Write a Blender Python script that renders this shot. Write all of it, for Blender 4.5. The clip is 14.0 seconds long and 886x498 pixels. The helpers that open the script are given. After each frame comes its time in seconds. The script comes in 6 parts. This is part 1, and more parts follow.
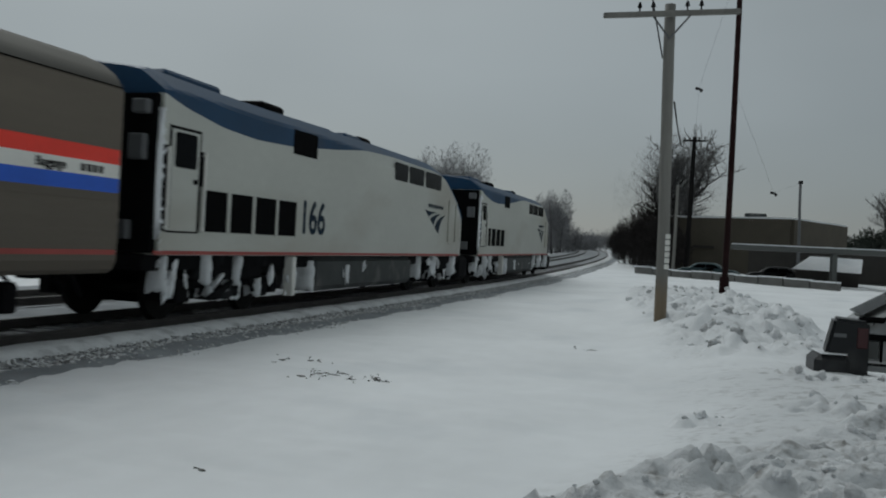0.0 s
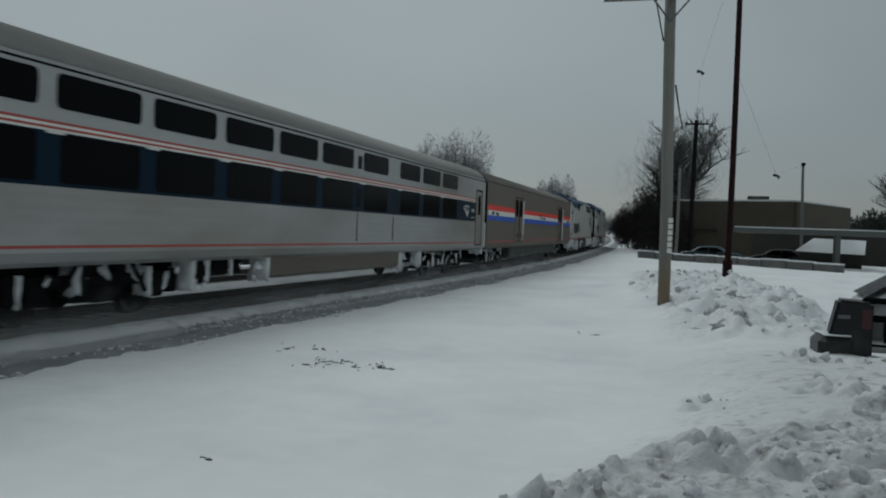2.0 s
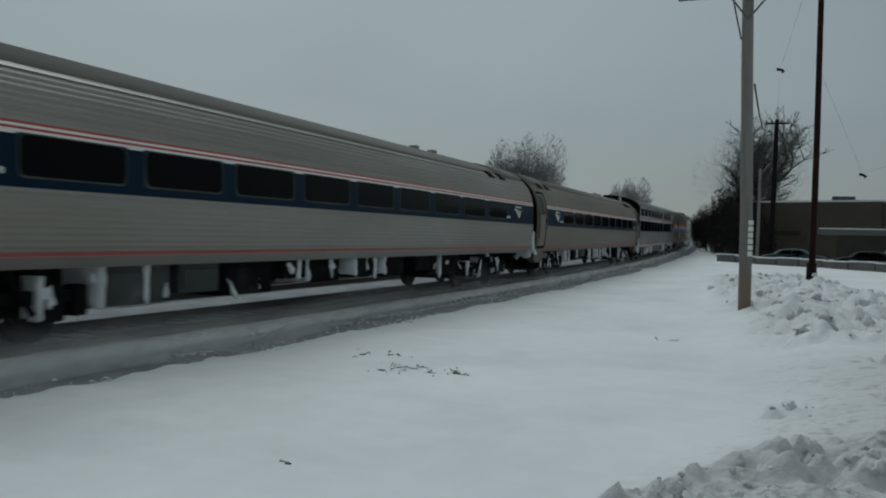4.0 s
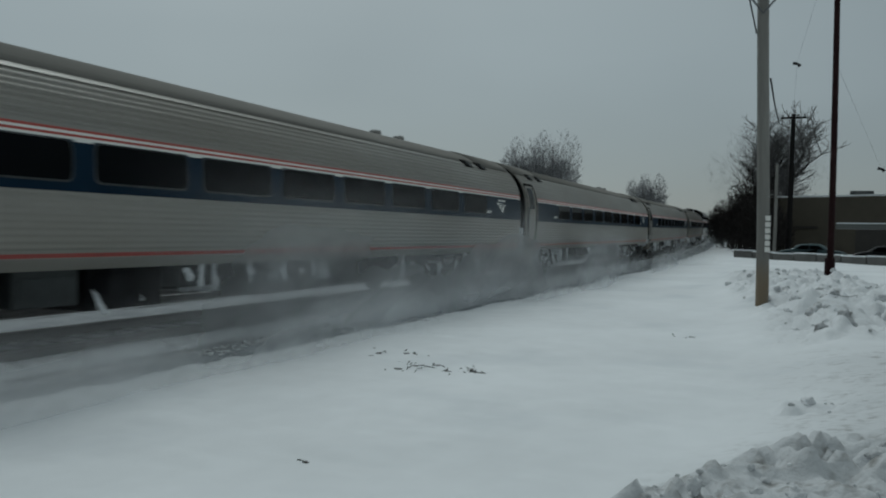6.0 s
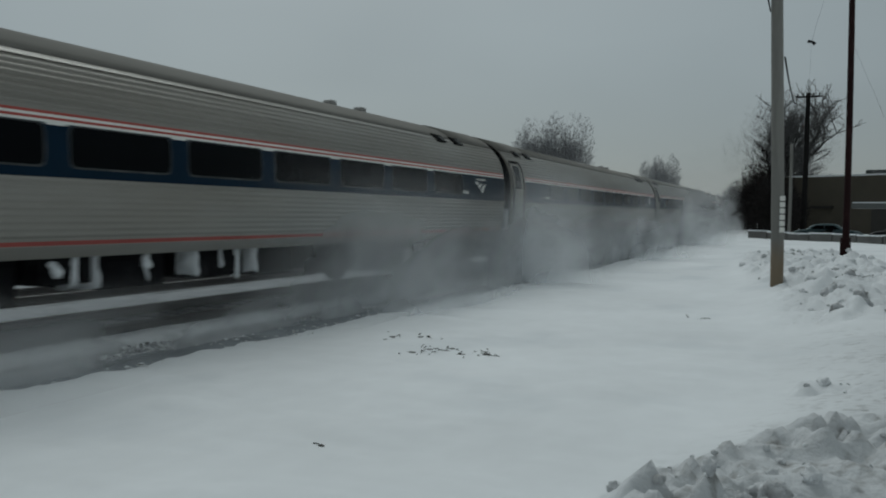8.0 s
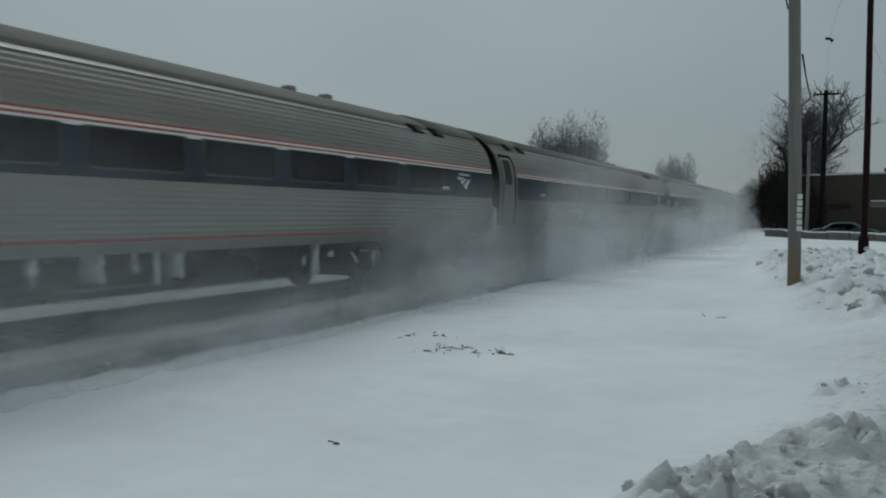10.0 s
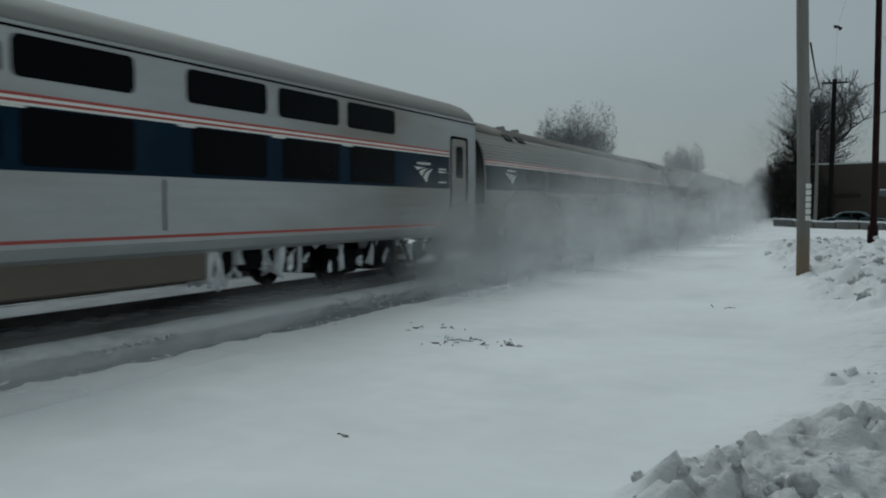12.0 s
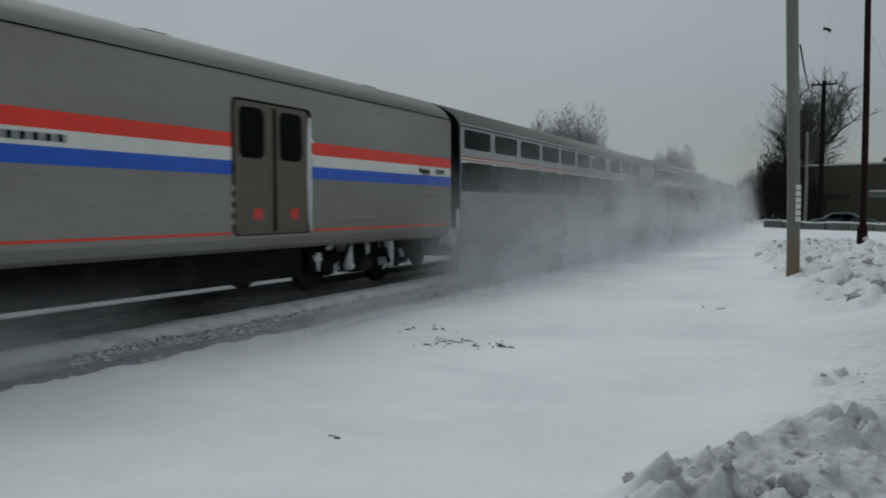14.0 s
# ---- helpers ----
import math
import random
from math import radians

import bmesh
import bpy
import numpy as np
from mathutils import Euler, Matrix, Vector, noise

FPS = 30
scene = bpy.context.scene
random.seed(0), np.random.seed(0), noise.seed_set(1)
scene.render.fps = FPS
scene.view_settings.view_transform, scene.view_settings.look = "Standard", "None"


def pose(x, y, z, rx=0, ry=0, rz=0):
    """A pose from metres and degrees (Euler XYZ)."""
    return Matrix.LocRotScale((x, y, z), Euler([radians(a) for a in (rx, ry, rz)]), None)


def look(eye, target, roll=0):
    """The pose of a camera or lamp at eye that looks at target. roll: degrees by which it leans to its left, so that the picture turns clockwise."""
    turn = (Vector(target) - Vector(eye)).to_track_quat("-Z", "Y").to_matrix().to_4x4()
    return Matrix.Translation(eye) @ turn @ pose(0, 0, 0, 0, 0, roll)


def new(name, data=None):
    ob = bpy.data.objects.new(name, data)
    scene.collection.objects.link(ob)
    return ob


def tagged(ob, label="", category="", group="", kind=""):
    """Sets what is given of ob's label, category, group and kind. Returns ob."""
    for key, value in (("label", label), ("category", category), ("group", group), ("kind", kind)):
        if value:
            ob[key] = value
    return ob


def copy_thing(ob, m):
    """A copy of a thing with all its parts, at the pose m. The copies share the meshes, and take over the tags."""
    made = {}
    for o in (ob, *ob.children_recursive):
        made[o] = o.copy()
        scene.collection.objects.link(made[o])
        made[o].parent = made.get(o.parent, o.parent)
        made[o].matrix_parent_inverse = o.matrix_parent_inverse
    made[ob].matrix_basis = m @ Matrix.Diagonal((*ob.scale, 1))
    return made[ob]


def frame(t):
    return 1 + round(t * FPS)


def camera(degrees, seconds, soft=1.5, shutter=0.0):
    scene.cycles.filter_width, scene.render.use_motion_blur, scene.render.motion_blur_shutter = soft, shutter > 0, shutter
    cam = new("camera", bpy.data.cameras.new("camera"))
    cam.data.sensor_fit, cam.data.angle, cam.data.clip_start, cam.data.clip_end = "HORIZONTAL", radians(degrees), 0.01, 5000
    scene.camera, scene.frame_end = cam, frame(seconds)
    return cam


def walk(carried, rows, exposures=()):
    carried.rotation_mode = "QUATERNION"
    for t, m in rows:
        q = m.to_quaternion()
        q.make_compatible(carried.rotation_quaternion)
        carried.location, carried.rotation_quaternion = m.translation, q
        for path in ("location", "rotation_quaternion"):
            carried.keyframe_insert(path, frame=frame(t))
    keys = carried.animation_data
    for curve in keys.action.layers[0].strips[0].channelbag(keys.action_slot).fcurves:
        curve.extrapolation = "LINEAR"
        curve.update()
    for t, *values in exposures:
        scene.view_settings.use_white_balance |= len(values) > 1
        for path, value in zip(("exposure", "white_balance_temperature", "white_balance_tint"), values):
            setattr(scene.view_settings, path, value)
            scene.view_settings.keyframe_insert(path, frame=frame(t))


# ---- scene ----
# ---------------------------------------------------------------- camera
EYE = (0.0, 0.0, 1.525)
cam = camera(53.75, 14.0, soft=2.0, shutter=0.14)
# seconds, yaw, pitch, roll of the hand-held camera
TURNS = [
    (0.0, 17.12, -0.29, -3.02),
    (0.5, 16.50, -0.77, -2.24),
    (1.0, 16.74, -1.04, -2.33),
    (1.5, 17.19, -1.11, -2.74),
    (2.0, 17.29, -1.15, -2.24),
    (2.5, 18.92, -0.71, -2.12),
    (3.0, 21.52, -0.92, -1.86),
    (3.2, 22.13, -0.93, -1.79),
    (5.5, 21.92, -0.97, -1.25),
    (6.0, 23.10, -1.08, -1.10),
    (6.5, 23.50, -1.82, -0.97),
    (7.0, 23.58, -2.45, -0.65),
    (7.5, 23.90, -2.61, -0.53),
    (8.0, 23.93, -2.17, -0.53),
    (10.5, 25.29, -2.35, -0.41),
    (11.0, 25.55, -2.48, -0.28),
    (11.5, 25.43, -2.63, -0.15),
    (11.8, 25.41, -2.73, -0.21),
    (12.0, 25.38, -2.78, -0.07),
    (12.5, 25.31, -3.15, -0.07),
    (13.0, 24.62, -3.10, -0.17),
    (13.5, 24.64, -2.68, -0.27),
    (13.8, 24.78, -2.72, -0.11),
    (14.0, 24.82, -2.69, -0.03),
]
walk(cam, [(t, pose(*EYE, 90 + p, r, y)) for t, y, p, r in TURNS], exposures=[(0.0, 0.04, 6600, 9), (2.5, 0.02, 6450, 6), (7.2, 0.0, 6340, 4), (8.0, 0.02, 6480, 6), (10.5, 0.04, 6300, 3), (11.5, 0.06, 6340, 4), (13.0, 0.13, 6450, 6), (14.0, 0.17, 6550, 8)])

# ---------------------------------------------------------------- overcast sky
world = bpy.data.worlds.new("overcast")
scene.world = world
world.use_nodes = True
wn, wl = world.node_tree.nodes, world.node_tree.links
wn.clear()
w_out = wn.new("ShaderNodeOutputWorld")
w_bg = wn.new("ShaderNodeBackground")
w_sky = wn.new("ShaderNodeTexSky")
w_sky.sky_type, w_sky.sun_disc = "NISHITA", False
w_sky.sun_elevation, w_sky.sun_rotation = radians(42), radians(-36)
w_scale = wn.new("ShaderNodeVectorMath")
w_scale.operation = "SCALE"
w_scale.inputs["Scale"].default_value = 0.008
w_geo = wn.new("ShaderNodeTexCoord")
w_sep = wn.new("ShaderNodeSeparateXYZ")
w_ramp = wn.new("ShaderNodeValToRGB")
w_ramp.color_ramp.elements[0].position = 0.0
w_ramp.color_ramp.elements[0].color = (0.190, 0.212, 0.222, 1)
w_ramp.color_ramp.elements[1].position = 0.9
w_ramp.color_ramp.elements[1].color = (0.300, 0.330, 0.328, 1)
for at, col in ((0.06, (0.200, 0.228, 0.243, 1)), (0.30, (0.255, 0.288, 0.297, 1))):
    w_ramp.color_ramp.elements.new(at).color = col
w_noise = wn.new("ShaderNodeTexNoise")
w_noise.inputs["Scale"].default_value, w_noise.inputs["Detail"].default_value = 1.7, 3
w_map = wn.new("ShaderNodeMapping")
w_map.inputs["Scale"].default_value = (1, 1, 2.6)
w_mr = wn.new("ShaderNodeMapRange")
w_mr.inputs["From Min"].default_value, w_mr.inputs["From Max"].default_value = 0.3, 0.7
w_mr.inputs["To Min"].default_value, w_mr.inputs["To Max"].default_value = 0.90, 1.10
w_mul = wn.new("ShaderNodeVectorMath")
w_mul.operation = "SCALE"
w_add = wn.new("ShaderNodeVectorMath")
# the overcast is a little brighter on the side of the veiled sun
w_dot, w_side, w_both = wn.new("ShaderNodeVectorMath"), wn.new("ShaderNodeMapRange"), wn.new("ShaderNodeMath")
w_dot.operation, w_both.operation = "DOT_PRODUCT", "MULTIPLY"
w_dot.inputs[1].default_value = (-0.64, 0.77, 0.0)
w_side.inputs["From Min"].default_value, w_side.inputs["From Max"].default_value = 0.60, 1.0
w_side.inputs["To Min"].default_value, w_side.inputs["To Max"].default_value = 0.81, 1.07
wl.new(w_geo.outputs["Generated"], w_dot.inputs[0])
wl.new(w_dot.outputs["Value"], w_side.inputs["Value"])
wl.new(w_mr.outputs[0], w_both.inputs[0])
wl.new(w_side.outputs[0], w_both.inputs[1])
wl.new(w_geo.outputs["Generated"], w_sep.inputs[0])
wl.new(w_geo.outputs["Generated"], w_map.inputs[0])
wl.new(w_map.outputs[0], w_noise.inputs["Vector"])
wl.new(w_noise.outputs["Fac"], w_mr.inputs["Value"])
wl.new(w_sep.outputs["Z"], w_ramp.inputs[0])
wl.new(w_ramp.outputs[0], w_mul.inputs[0])
wl.new(w_both.outputs[0], w_mul.inputs["Scale"])
wl.new(w_sky.outputs[0], w_scale.inputs[0])
wl.new(w_mul.outputs[0], w_add.inputs[0])
wl.new(w_scale.outputs[0], w_add.inputs[1])
wl.new(w_add.outputs[0], w_bg.inputs["Color"])
w_bg.inputs["Strength"].default_value = 1.0
wl.new(w_bg.outputs[0], w_out.inputs[0])

sun_data = bpy.data.lights.new("sun", "SUN")
sun_data.energy, sun_data.angle, sun_data.color = 0.80, radians(35), (0.94, 1.0, 1.02)
sun = new("sun", sun_data)
sun.matrix_world = look((-55, 75, 85), (0, 20, 0))

# ---------------------------------------------------------------- materials


def material(name, color, rough=0.6, metal=0.0, spread=0.15, scale=3.0, bump=0.0, bump_scale=40.0,
             dirt=None, dirt_amount=0.0, dirt_scale=0.8, stretch=(1, 1, 1), random_tint=0.0, world_space=False, gloss=0.5):
    """A surface with variation at two scales, optional dirt patches and fine relief."""
    m = bpy.data.materials.new(name)
    m.use_nodes = True
    n, l = m.node_tree.nodes, m.node_tree.links
    b = n["Principled BSDF"]
    b.inputs["Roughness"].default_value, b.inputs["Metallic"].default_value = rough, metal
    b.inputs["Specular IOR Level"].default_value = gloss
    tc = n.new("ShaderNodeNewGeometry" if world_space else "ShaderNodeTexCoord")
    mp = n.new("ShaderNodeMapping")
    mp.inputs["Scale"].default_value = stretch
    l.new(tc.outputs["Position" if world_space else "Object"], mp.inputs[0])
    big, fine = n.new("ShaderNodeTexNoise"), n.new("ShaderNodeTexNoise")
    big.inputs["Scale"].default_value, big.inputs["Detail"].default_value = scale, 4
    fine.inputs["Scale"].default_value, fine.inputs["Detail"].default_value = scale * 9, 3
    for t in (big, fine):
        l.new(mp.outputs[0], t.inputs["Vector"])
    mix = n.new("ShaderNodeMath")
    mix.operation = "MULTIPLY_ADD"
    mix.inputs[1].default_value = 0.35
    l.new(fine.outputs["Fac"], mix.inputs[0])
    l.new(big.outputs["Fac"], mix.inputs[2])
    rng = n.new("ShaderNodeMapRange")
    rng.inputs["From Min"].default_value, rng.inputs["From Max"].default_value = 0.45, 0.9
    rng.inputs["To Min"].default_value, rng.inputs["To Max"].default_value = 1 - spread, 1 + spread
    l.new(mix.outputs[0], rng.inputs["Value"])
    base = n.new("ShaderNodeVectorMath")
    base.operation = "SCALE"
    base.inputs[0].default_value = color[:3]
    l.new(rng.outputs[0], base.inputs["Scale"])
    last = base.outputs[0]
    if random_tint:
        info = n.new("ShaderNodeNewGeometry")
        r2 = n.new("ShaderNodeMapRange")
        r2.inputs["To Min"].default_value, r2.inputs["To Max"].default_value = 1 - random_tint, 1 + random_tint
        l.new(info.outputs["Random Per Island"], r2.inputs["Value"])
        sc = n.new("ShaderNodeVectorMath")
        sc.operation = "SCALE"
        l.new(last, sc.inputs[0])
        l.new(r2.outputs[0], sc.inputs["Scale"])
        last = sc.outputs[0]
    if dirt:
        dn = n.new("ShaderNodeTexNoise")
        dn.inputs["Scale"].default_value, dn.inputs["Detail"].default_value = dirt_scale, 6
        l.new(mp.outputs[0], dn.inputs["Vector"])
        dr = n.new("ShaderNodeMapRange")
        dr.inputs["From Min"].default_value, dr.inputs["From Max"].default_value = 0.62 - dirt_amount * 0.3, 0.75
        l.new(dn.outputs["Fac"], dr.inputs["Value"])
        mx = n.new("ShaderNodeMix")
        mx.data_type = "RGBA"
        l.new(dr.outputs[0], mx.inputs[0])
        l.new(last, mx.inputs[6])
        mx.inputs[7].default_value = (*dirt[:3], 1)
        last = mx.outputs[2]
    l.new(last, b.inputs["Base Color"])
    if bump:
        bn = n.new("ShaderNodeTexNoise")
        bn.inputs["Scale"].default_value, bn.inputs["Detail"].default_value = bump_scale, 5
        l.new(mp.outputs[0], bn.inputs["Vector"])
        bp = n.new("ShaderNodeBump")
        bp.inputs["Strength"].default_value, bp.inputs["Distance"].default_value = bump, 0.02
        l.new(bn.outputs["Fac"], bp.inputs["Height"])
        l.new(bp.outputs[0], b.inputs["Normal"])
    return m


SNOW = material("snow", (0.85, 0.87, 0.89), 0.75, 0, 0.075, 0.35, 0.3, 3.0, (0.70, 0.73, 0.76), 0.25, 0.45, (0.9, 0.7, 1), world_space=True)
CLOD_SNOW = material("dirty_snow_clods", (0.66, 0.672, 0.685), 0.85, 0, 0.2, 6.0, 0.8, 30.0, (0.22, 0.215, 0.20), 0.22, 4.0, random_tint=0.25, world_space=True)
STRIP_SNOW = material("dusty_drifted_snow", (0.68, 0.695, 0.71), 0.85, 0, 0.16, 2.0, 0.6, 12.0, (0.30, 0.31, 0.32), 0.30, 2.4, world_space=True)
BRUSHED = material("brushed_stainless_steel", (0.43, 0.442, 0.445), 0.42, 0.6, 0.10, 0.9, 0, 40, (0.24, 0.215, 0.18), 0.6, 0.5, (1, 0.3, 1))
ICE = material("caked_snow", (0.78, 0.80, 0.82), 0.55, 0, 0.12, 4, 0.5, 20)
STEEL = material("stainless_steel", (0.315, 0.304, 0.28), 0.5, 0.45, 0.10, 0.9, 0, 40, (0.21, 0.188, 0.155), 0.6, 0.35, (1, 0.25, 1))
STEEL_DIRTY = material("grimy_stainless_steel", (0.138, 0.115, 0.089), 0.55, 0.2, 0.12, 0.9, 0, 40, (0.108, 0.090, 0.070), 0.6, 0.35, (1, 0.22, 1))
COACH_GRIME = material("road_soiled_stainless_steel", (0.215, 0.196, 0.164), 0.55, 0.35, 0.12, 0.9, 0, 40, (0.145, 0.124, 0.094), 0.6, 0.35, (1, 0.25, 1))
ROOF_STEEL = material("pale_roof_steel", (0.29, 0.285, 0.275), 0.7, 0.1, 0.10, 0.8, 0, 40, (0.20, 0.19, 0.18), 0.5, 0.4, (1, 0.3, 1), gloss=0.2)
SOOTY_ROOF = material("sooty_roof_steel", (0.215, 0.206, 0.188), 0.85, 0.0, 0.12, 0.8, 0, 40, (0.13, 0.122, 0.11), 0.55, 0.4, (1, 0.22, 1), gloss=0.08)
SILVER = material("silver_paint", (0.50, 0.51, 0.47), 0.45, 0.1, 0.06, 0.8, 0, 40, (0.36, 0.34, 0.29), 0.35, 0.5, (1, 0.4, 1))
BLUE = material("dark_blue_paint", (0.004, 0.017, 0.034), 0.4, 0, 0.12, 1.2, 0, 40, (0.014, 0.025, 0.037), 0.25, 0.6, gloss=0.05)
ROOF_BLUE = material("blue_roof_paint", (0.008, 0.046, 0.105), 0.5, 0, 0.12, 1.2, 0, 40, (0.03, 0.045, 0.07), 0.25, 0.6, gloss=0.25)
BRIGHT_BLUE = material("bright_blue_paint", (0.007, 0.10, 0.58), 0.4, 0, 0.08, 1.2)
RED = material("red_paint", (0.85, 0.040, 0.020), 0.4, 0, 0.08, 1.5)
STRIPE_RED = material("faded_red_stripe", (0.38, 0.055, 0.042), 0.5, 0, 0.1, 1.5)
DULL_RED = material("dirty_red_paint", (0.33, 0.055, 0.045), 0.55, 0, 0.15, 1.5)
WHITE = material("white_paint", (0.75, 0.74, 0.70), 0.45, 0, 0.06, 1.5)
GLASS = material("dark_glass", (0.003, 0.004, 0.005), 0.14, 0, 0.1, 2, gloss=0.035)
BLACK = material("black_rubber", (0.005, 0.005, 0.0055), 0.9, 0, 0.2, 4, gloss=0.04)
UNDER = material("underframe_grime", (0.008, 0.008, 0.009), 0.9, 0, 0.25, 3, 0, 40, (0.035, 0.036, 0.038), 0.2, 1.5, gloss=0.08)
TANK_GREY = material("grey_skirt_paint", (0.05, 0.055, 0.055), 0.6, 0, 0.2, 2, 0, 40, (0.13, 0.13, 0.13), 0.3, 1.5, gloss=0.2)
WHEEL = material("wheel_steel", (0.010, 0.0098, 0.0095), 0.8, 0.0, 0.2, 6, gloss=0.12)
# dusty snow, its grey deepened to imitate shade under the train
DUSTY_SHADED_SNOW = material("dusty_shaded_snow", (0.27, 0.288, 0.305), 0.9, 0, 0.2, 1.5, 0.5, 12, (0.19, 0.205, 0.22), 0.4, 0.9, world_space=True)
RAIL = material("rail_steel", (0.06, 0.055, 0.052), 0.55, 0.3, 0.2, 3)
TIE = material("snow_dusted_tie", (0.27, 0.275, 0.285), 0.9, 0, 0.3, 4, 0, 40, (0.11, 0.095, 0.085), 0.25, 2.5)
BED = material("snow_dusted_ballast", (0.30, 0.315, 0.33), 0.9, 0, 0.3, 5.0, 1.0, 16, (0.40, 0.42, 0.44), 0.22, 2.2, world_space=True)
WOOD_POLE = material("weathered_pole_wood", (0.20, 0.195, 0.18), 0.85, 0, 0.2, 2, 0.5, 30, None, 0, 1, (1, 1, 0.1))
DARK_POLE = material("tarred_pole_wood", (0.013, 0.012, 0.012), 0.9, 0, 0.2, 2, 0.5, 30, None, 0, 1, (1, 1, 0.1), gloss=0.12)
RUST_RED = material("dark_red_mast_paint", (0.018, 0.0055, 0.006), 0.7, 0.0, 0.2, 2, 0, 40, (0.035, 0.016, 0.016), 0.3, 2, gloss=0.15)
GALV = material("galvanised_steel", (0.14, 0.145, 0.15), 0.6, 0.3, 0.1, 3)
BARK = material("bark", (0.030, 0.027, 0.026), 0.95, 0, 0.25, 2, gloss=0.1)
# distant twigs, paled to put the haze into their colour
HAZED_TWIG = material("haze_paled_twigs", (0.23, 0.23, 0.24), 0.9, 0, 0.2, 2)
TWIG = material("frosted_twigs", (0.13, 0.127, 0.127), 0.9, 0, 0.2, 2, gloss=0.1)
EVERGREEN = material("dark_evergreen", (0.035, 0.045, 0.035), 0.85, 0, 0.25, 2, random_tint=0.4)
BRICK = material("tan_brick", (0.074, 0.064, 0.048), 0.9, 0, 0.12, 0.6, 0.3, 30)
CONCRETE = material("stained_concrete", (0.15, 0.148, 0.14), 0.9, 0, 0.15, 1.2, 0.3, 30)
FASCIA = material("painted_fascia", (0.090, 0.095, 0.091), 0.6, 0, 0.08, 1)
SHADE = material("dark_cladding_and_shade", (0.028, 0.025, 0.022), 0.8, 0, 0.2, 1)
CAR_SILVER = material("salted_silver_car_paint", (0.45, 0.46, 0.46), 0.35, 0.3, 0.08, 2, 0, 40, (0.6, 0.6, 0.6), 0.4, 1.5)
CAR_DARK = material("salted_black_car_paint", (0.012, 0.013, 0.015), 0.4, 0.0, 0.15, 2, 0, 40, (0.06, 0.06, 0.06), 0.3, 1.5, gloss=0.3)
CAR_TEAL = material("teal_car_paint", (0.05, 0.09, 0.10), 0.35, 0.2, 0.1, 2)
TAIL_RED = material("tail_lamp_plastic", (0.045, 0.004, 0.006), 0.3, 0, 0.1, 5)
WEED = material("dead_weeds", (0.075, 0.072, 0.065), 0.9, 0, 0.3, 5)


def stone_material():
    m = material("ballast_stone", (0.38, 0.38, 0.38), 0.9, 0, 0.2, 20, 0.3, 60, random_tint=0.55)
    n, l = m.node_tree.nodes, m.node_tree.links
    b = n["Principled BSDF"]
    was = b.inputs["Base Color"].links[0].from_socket
    geo, sep, rng = n.new("ShaderNodeNewGeometry"), n.new("ShaderNodeSeparateXYZ"), n.new("ShaderNodeMapRange")
    rng.inputs["From Min"].default_value, rng.inputs["From Max"].default_value = 0.55, 0.9
    l.new(geo.outputs["Normal"], sep.inputs[0])
    l.new(sep.outputs["Z"], rng.inputs["Value"])
    mx = n.new("ShaderNodeMix")
    mx.data_type = "RGBA"
    l.new(rng.outputs[0], mx.inputs[0])
    l.new(was, mx.inputs[6])
    mx.inputs[7].default_value = (0.8, 0.82, 0.84, 1)
    l.new(mx.outputs[2], b.inputs["Base Color"])
    return m


STONE = stone_material()


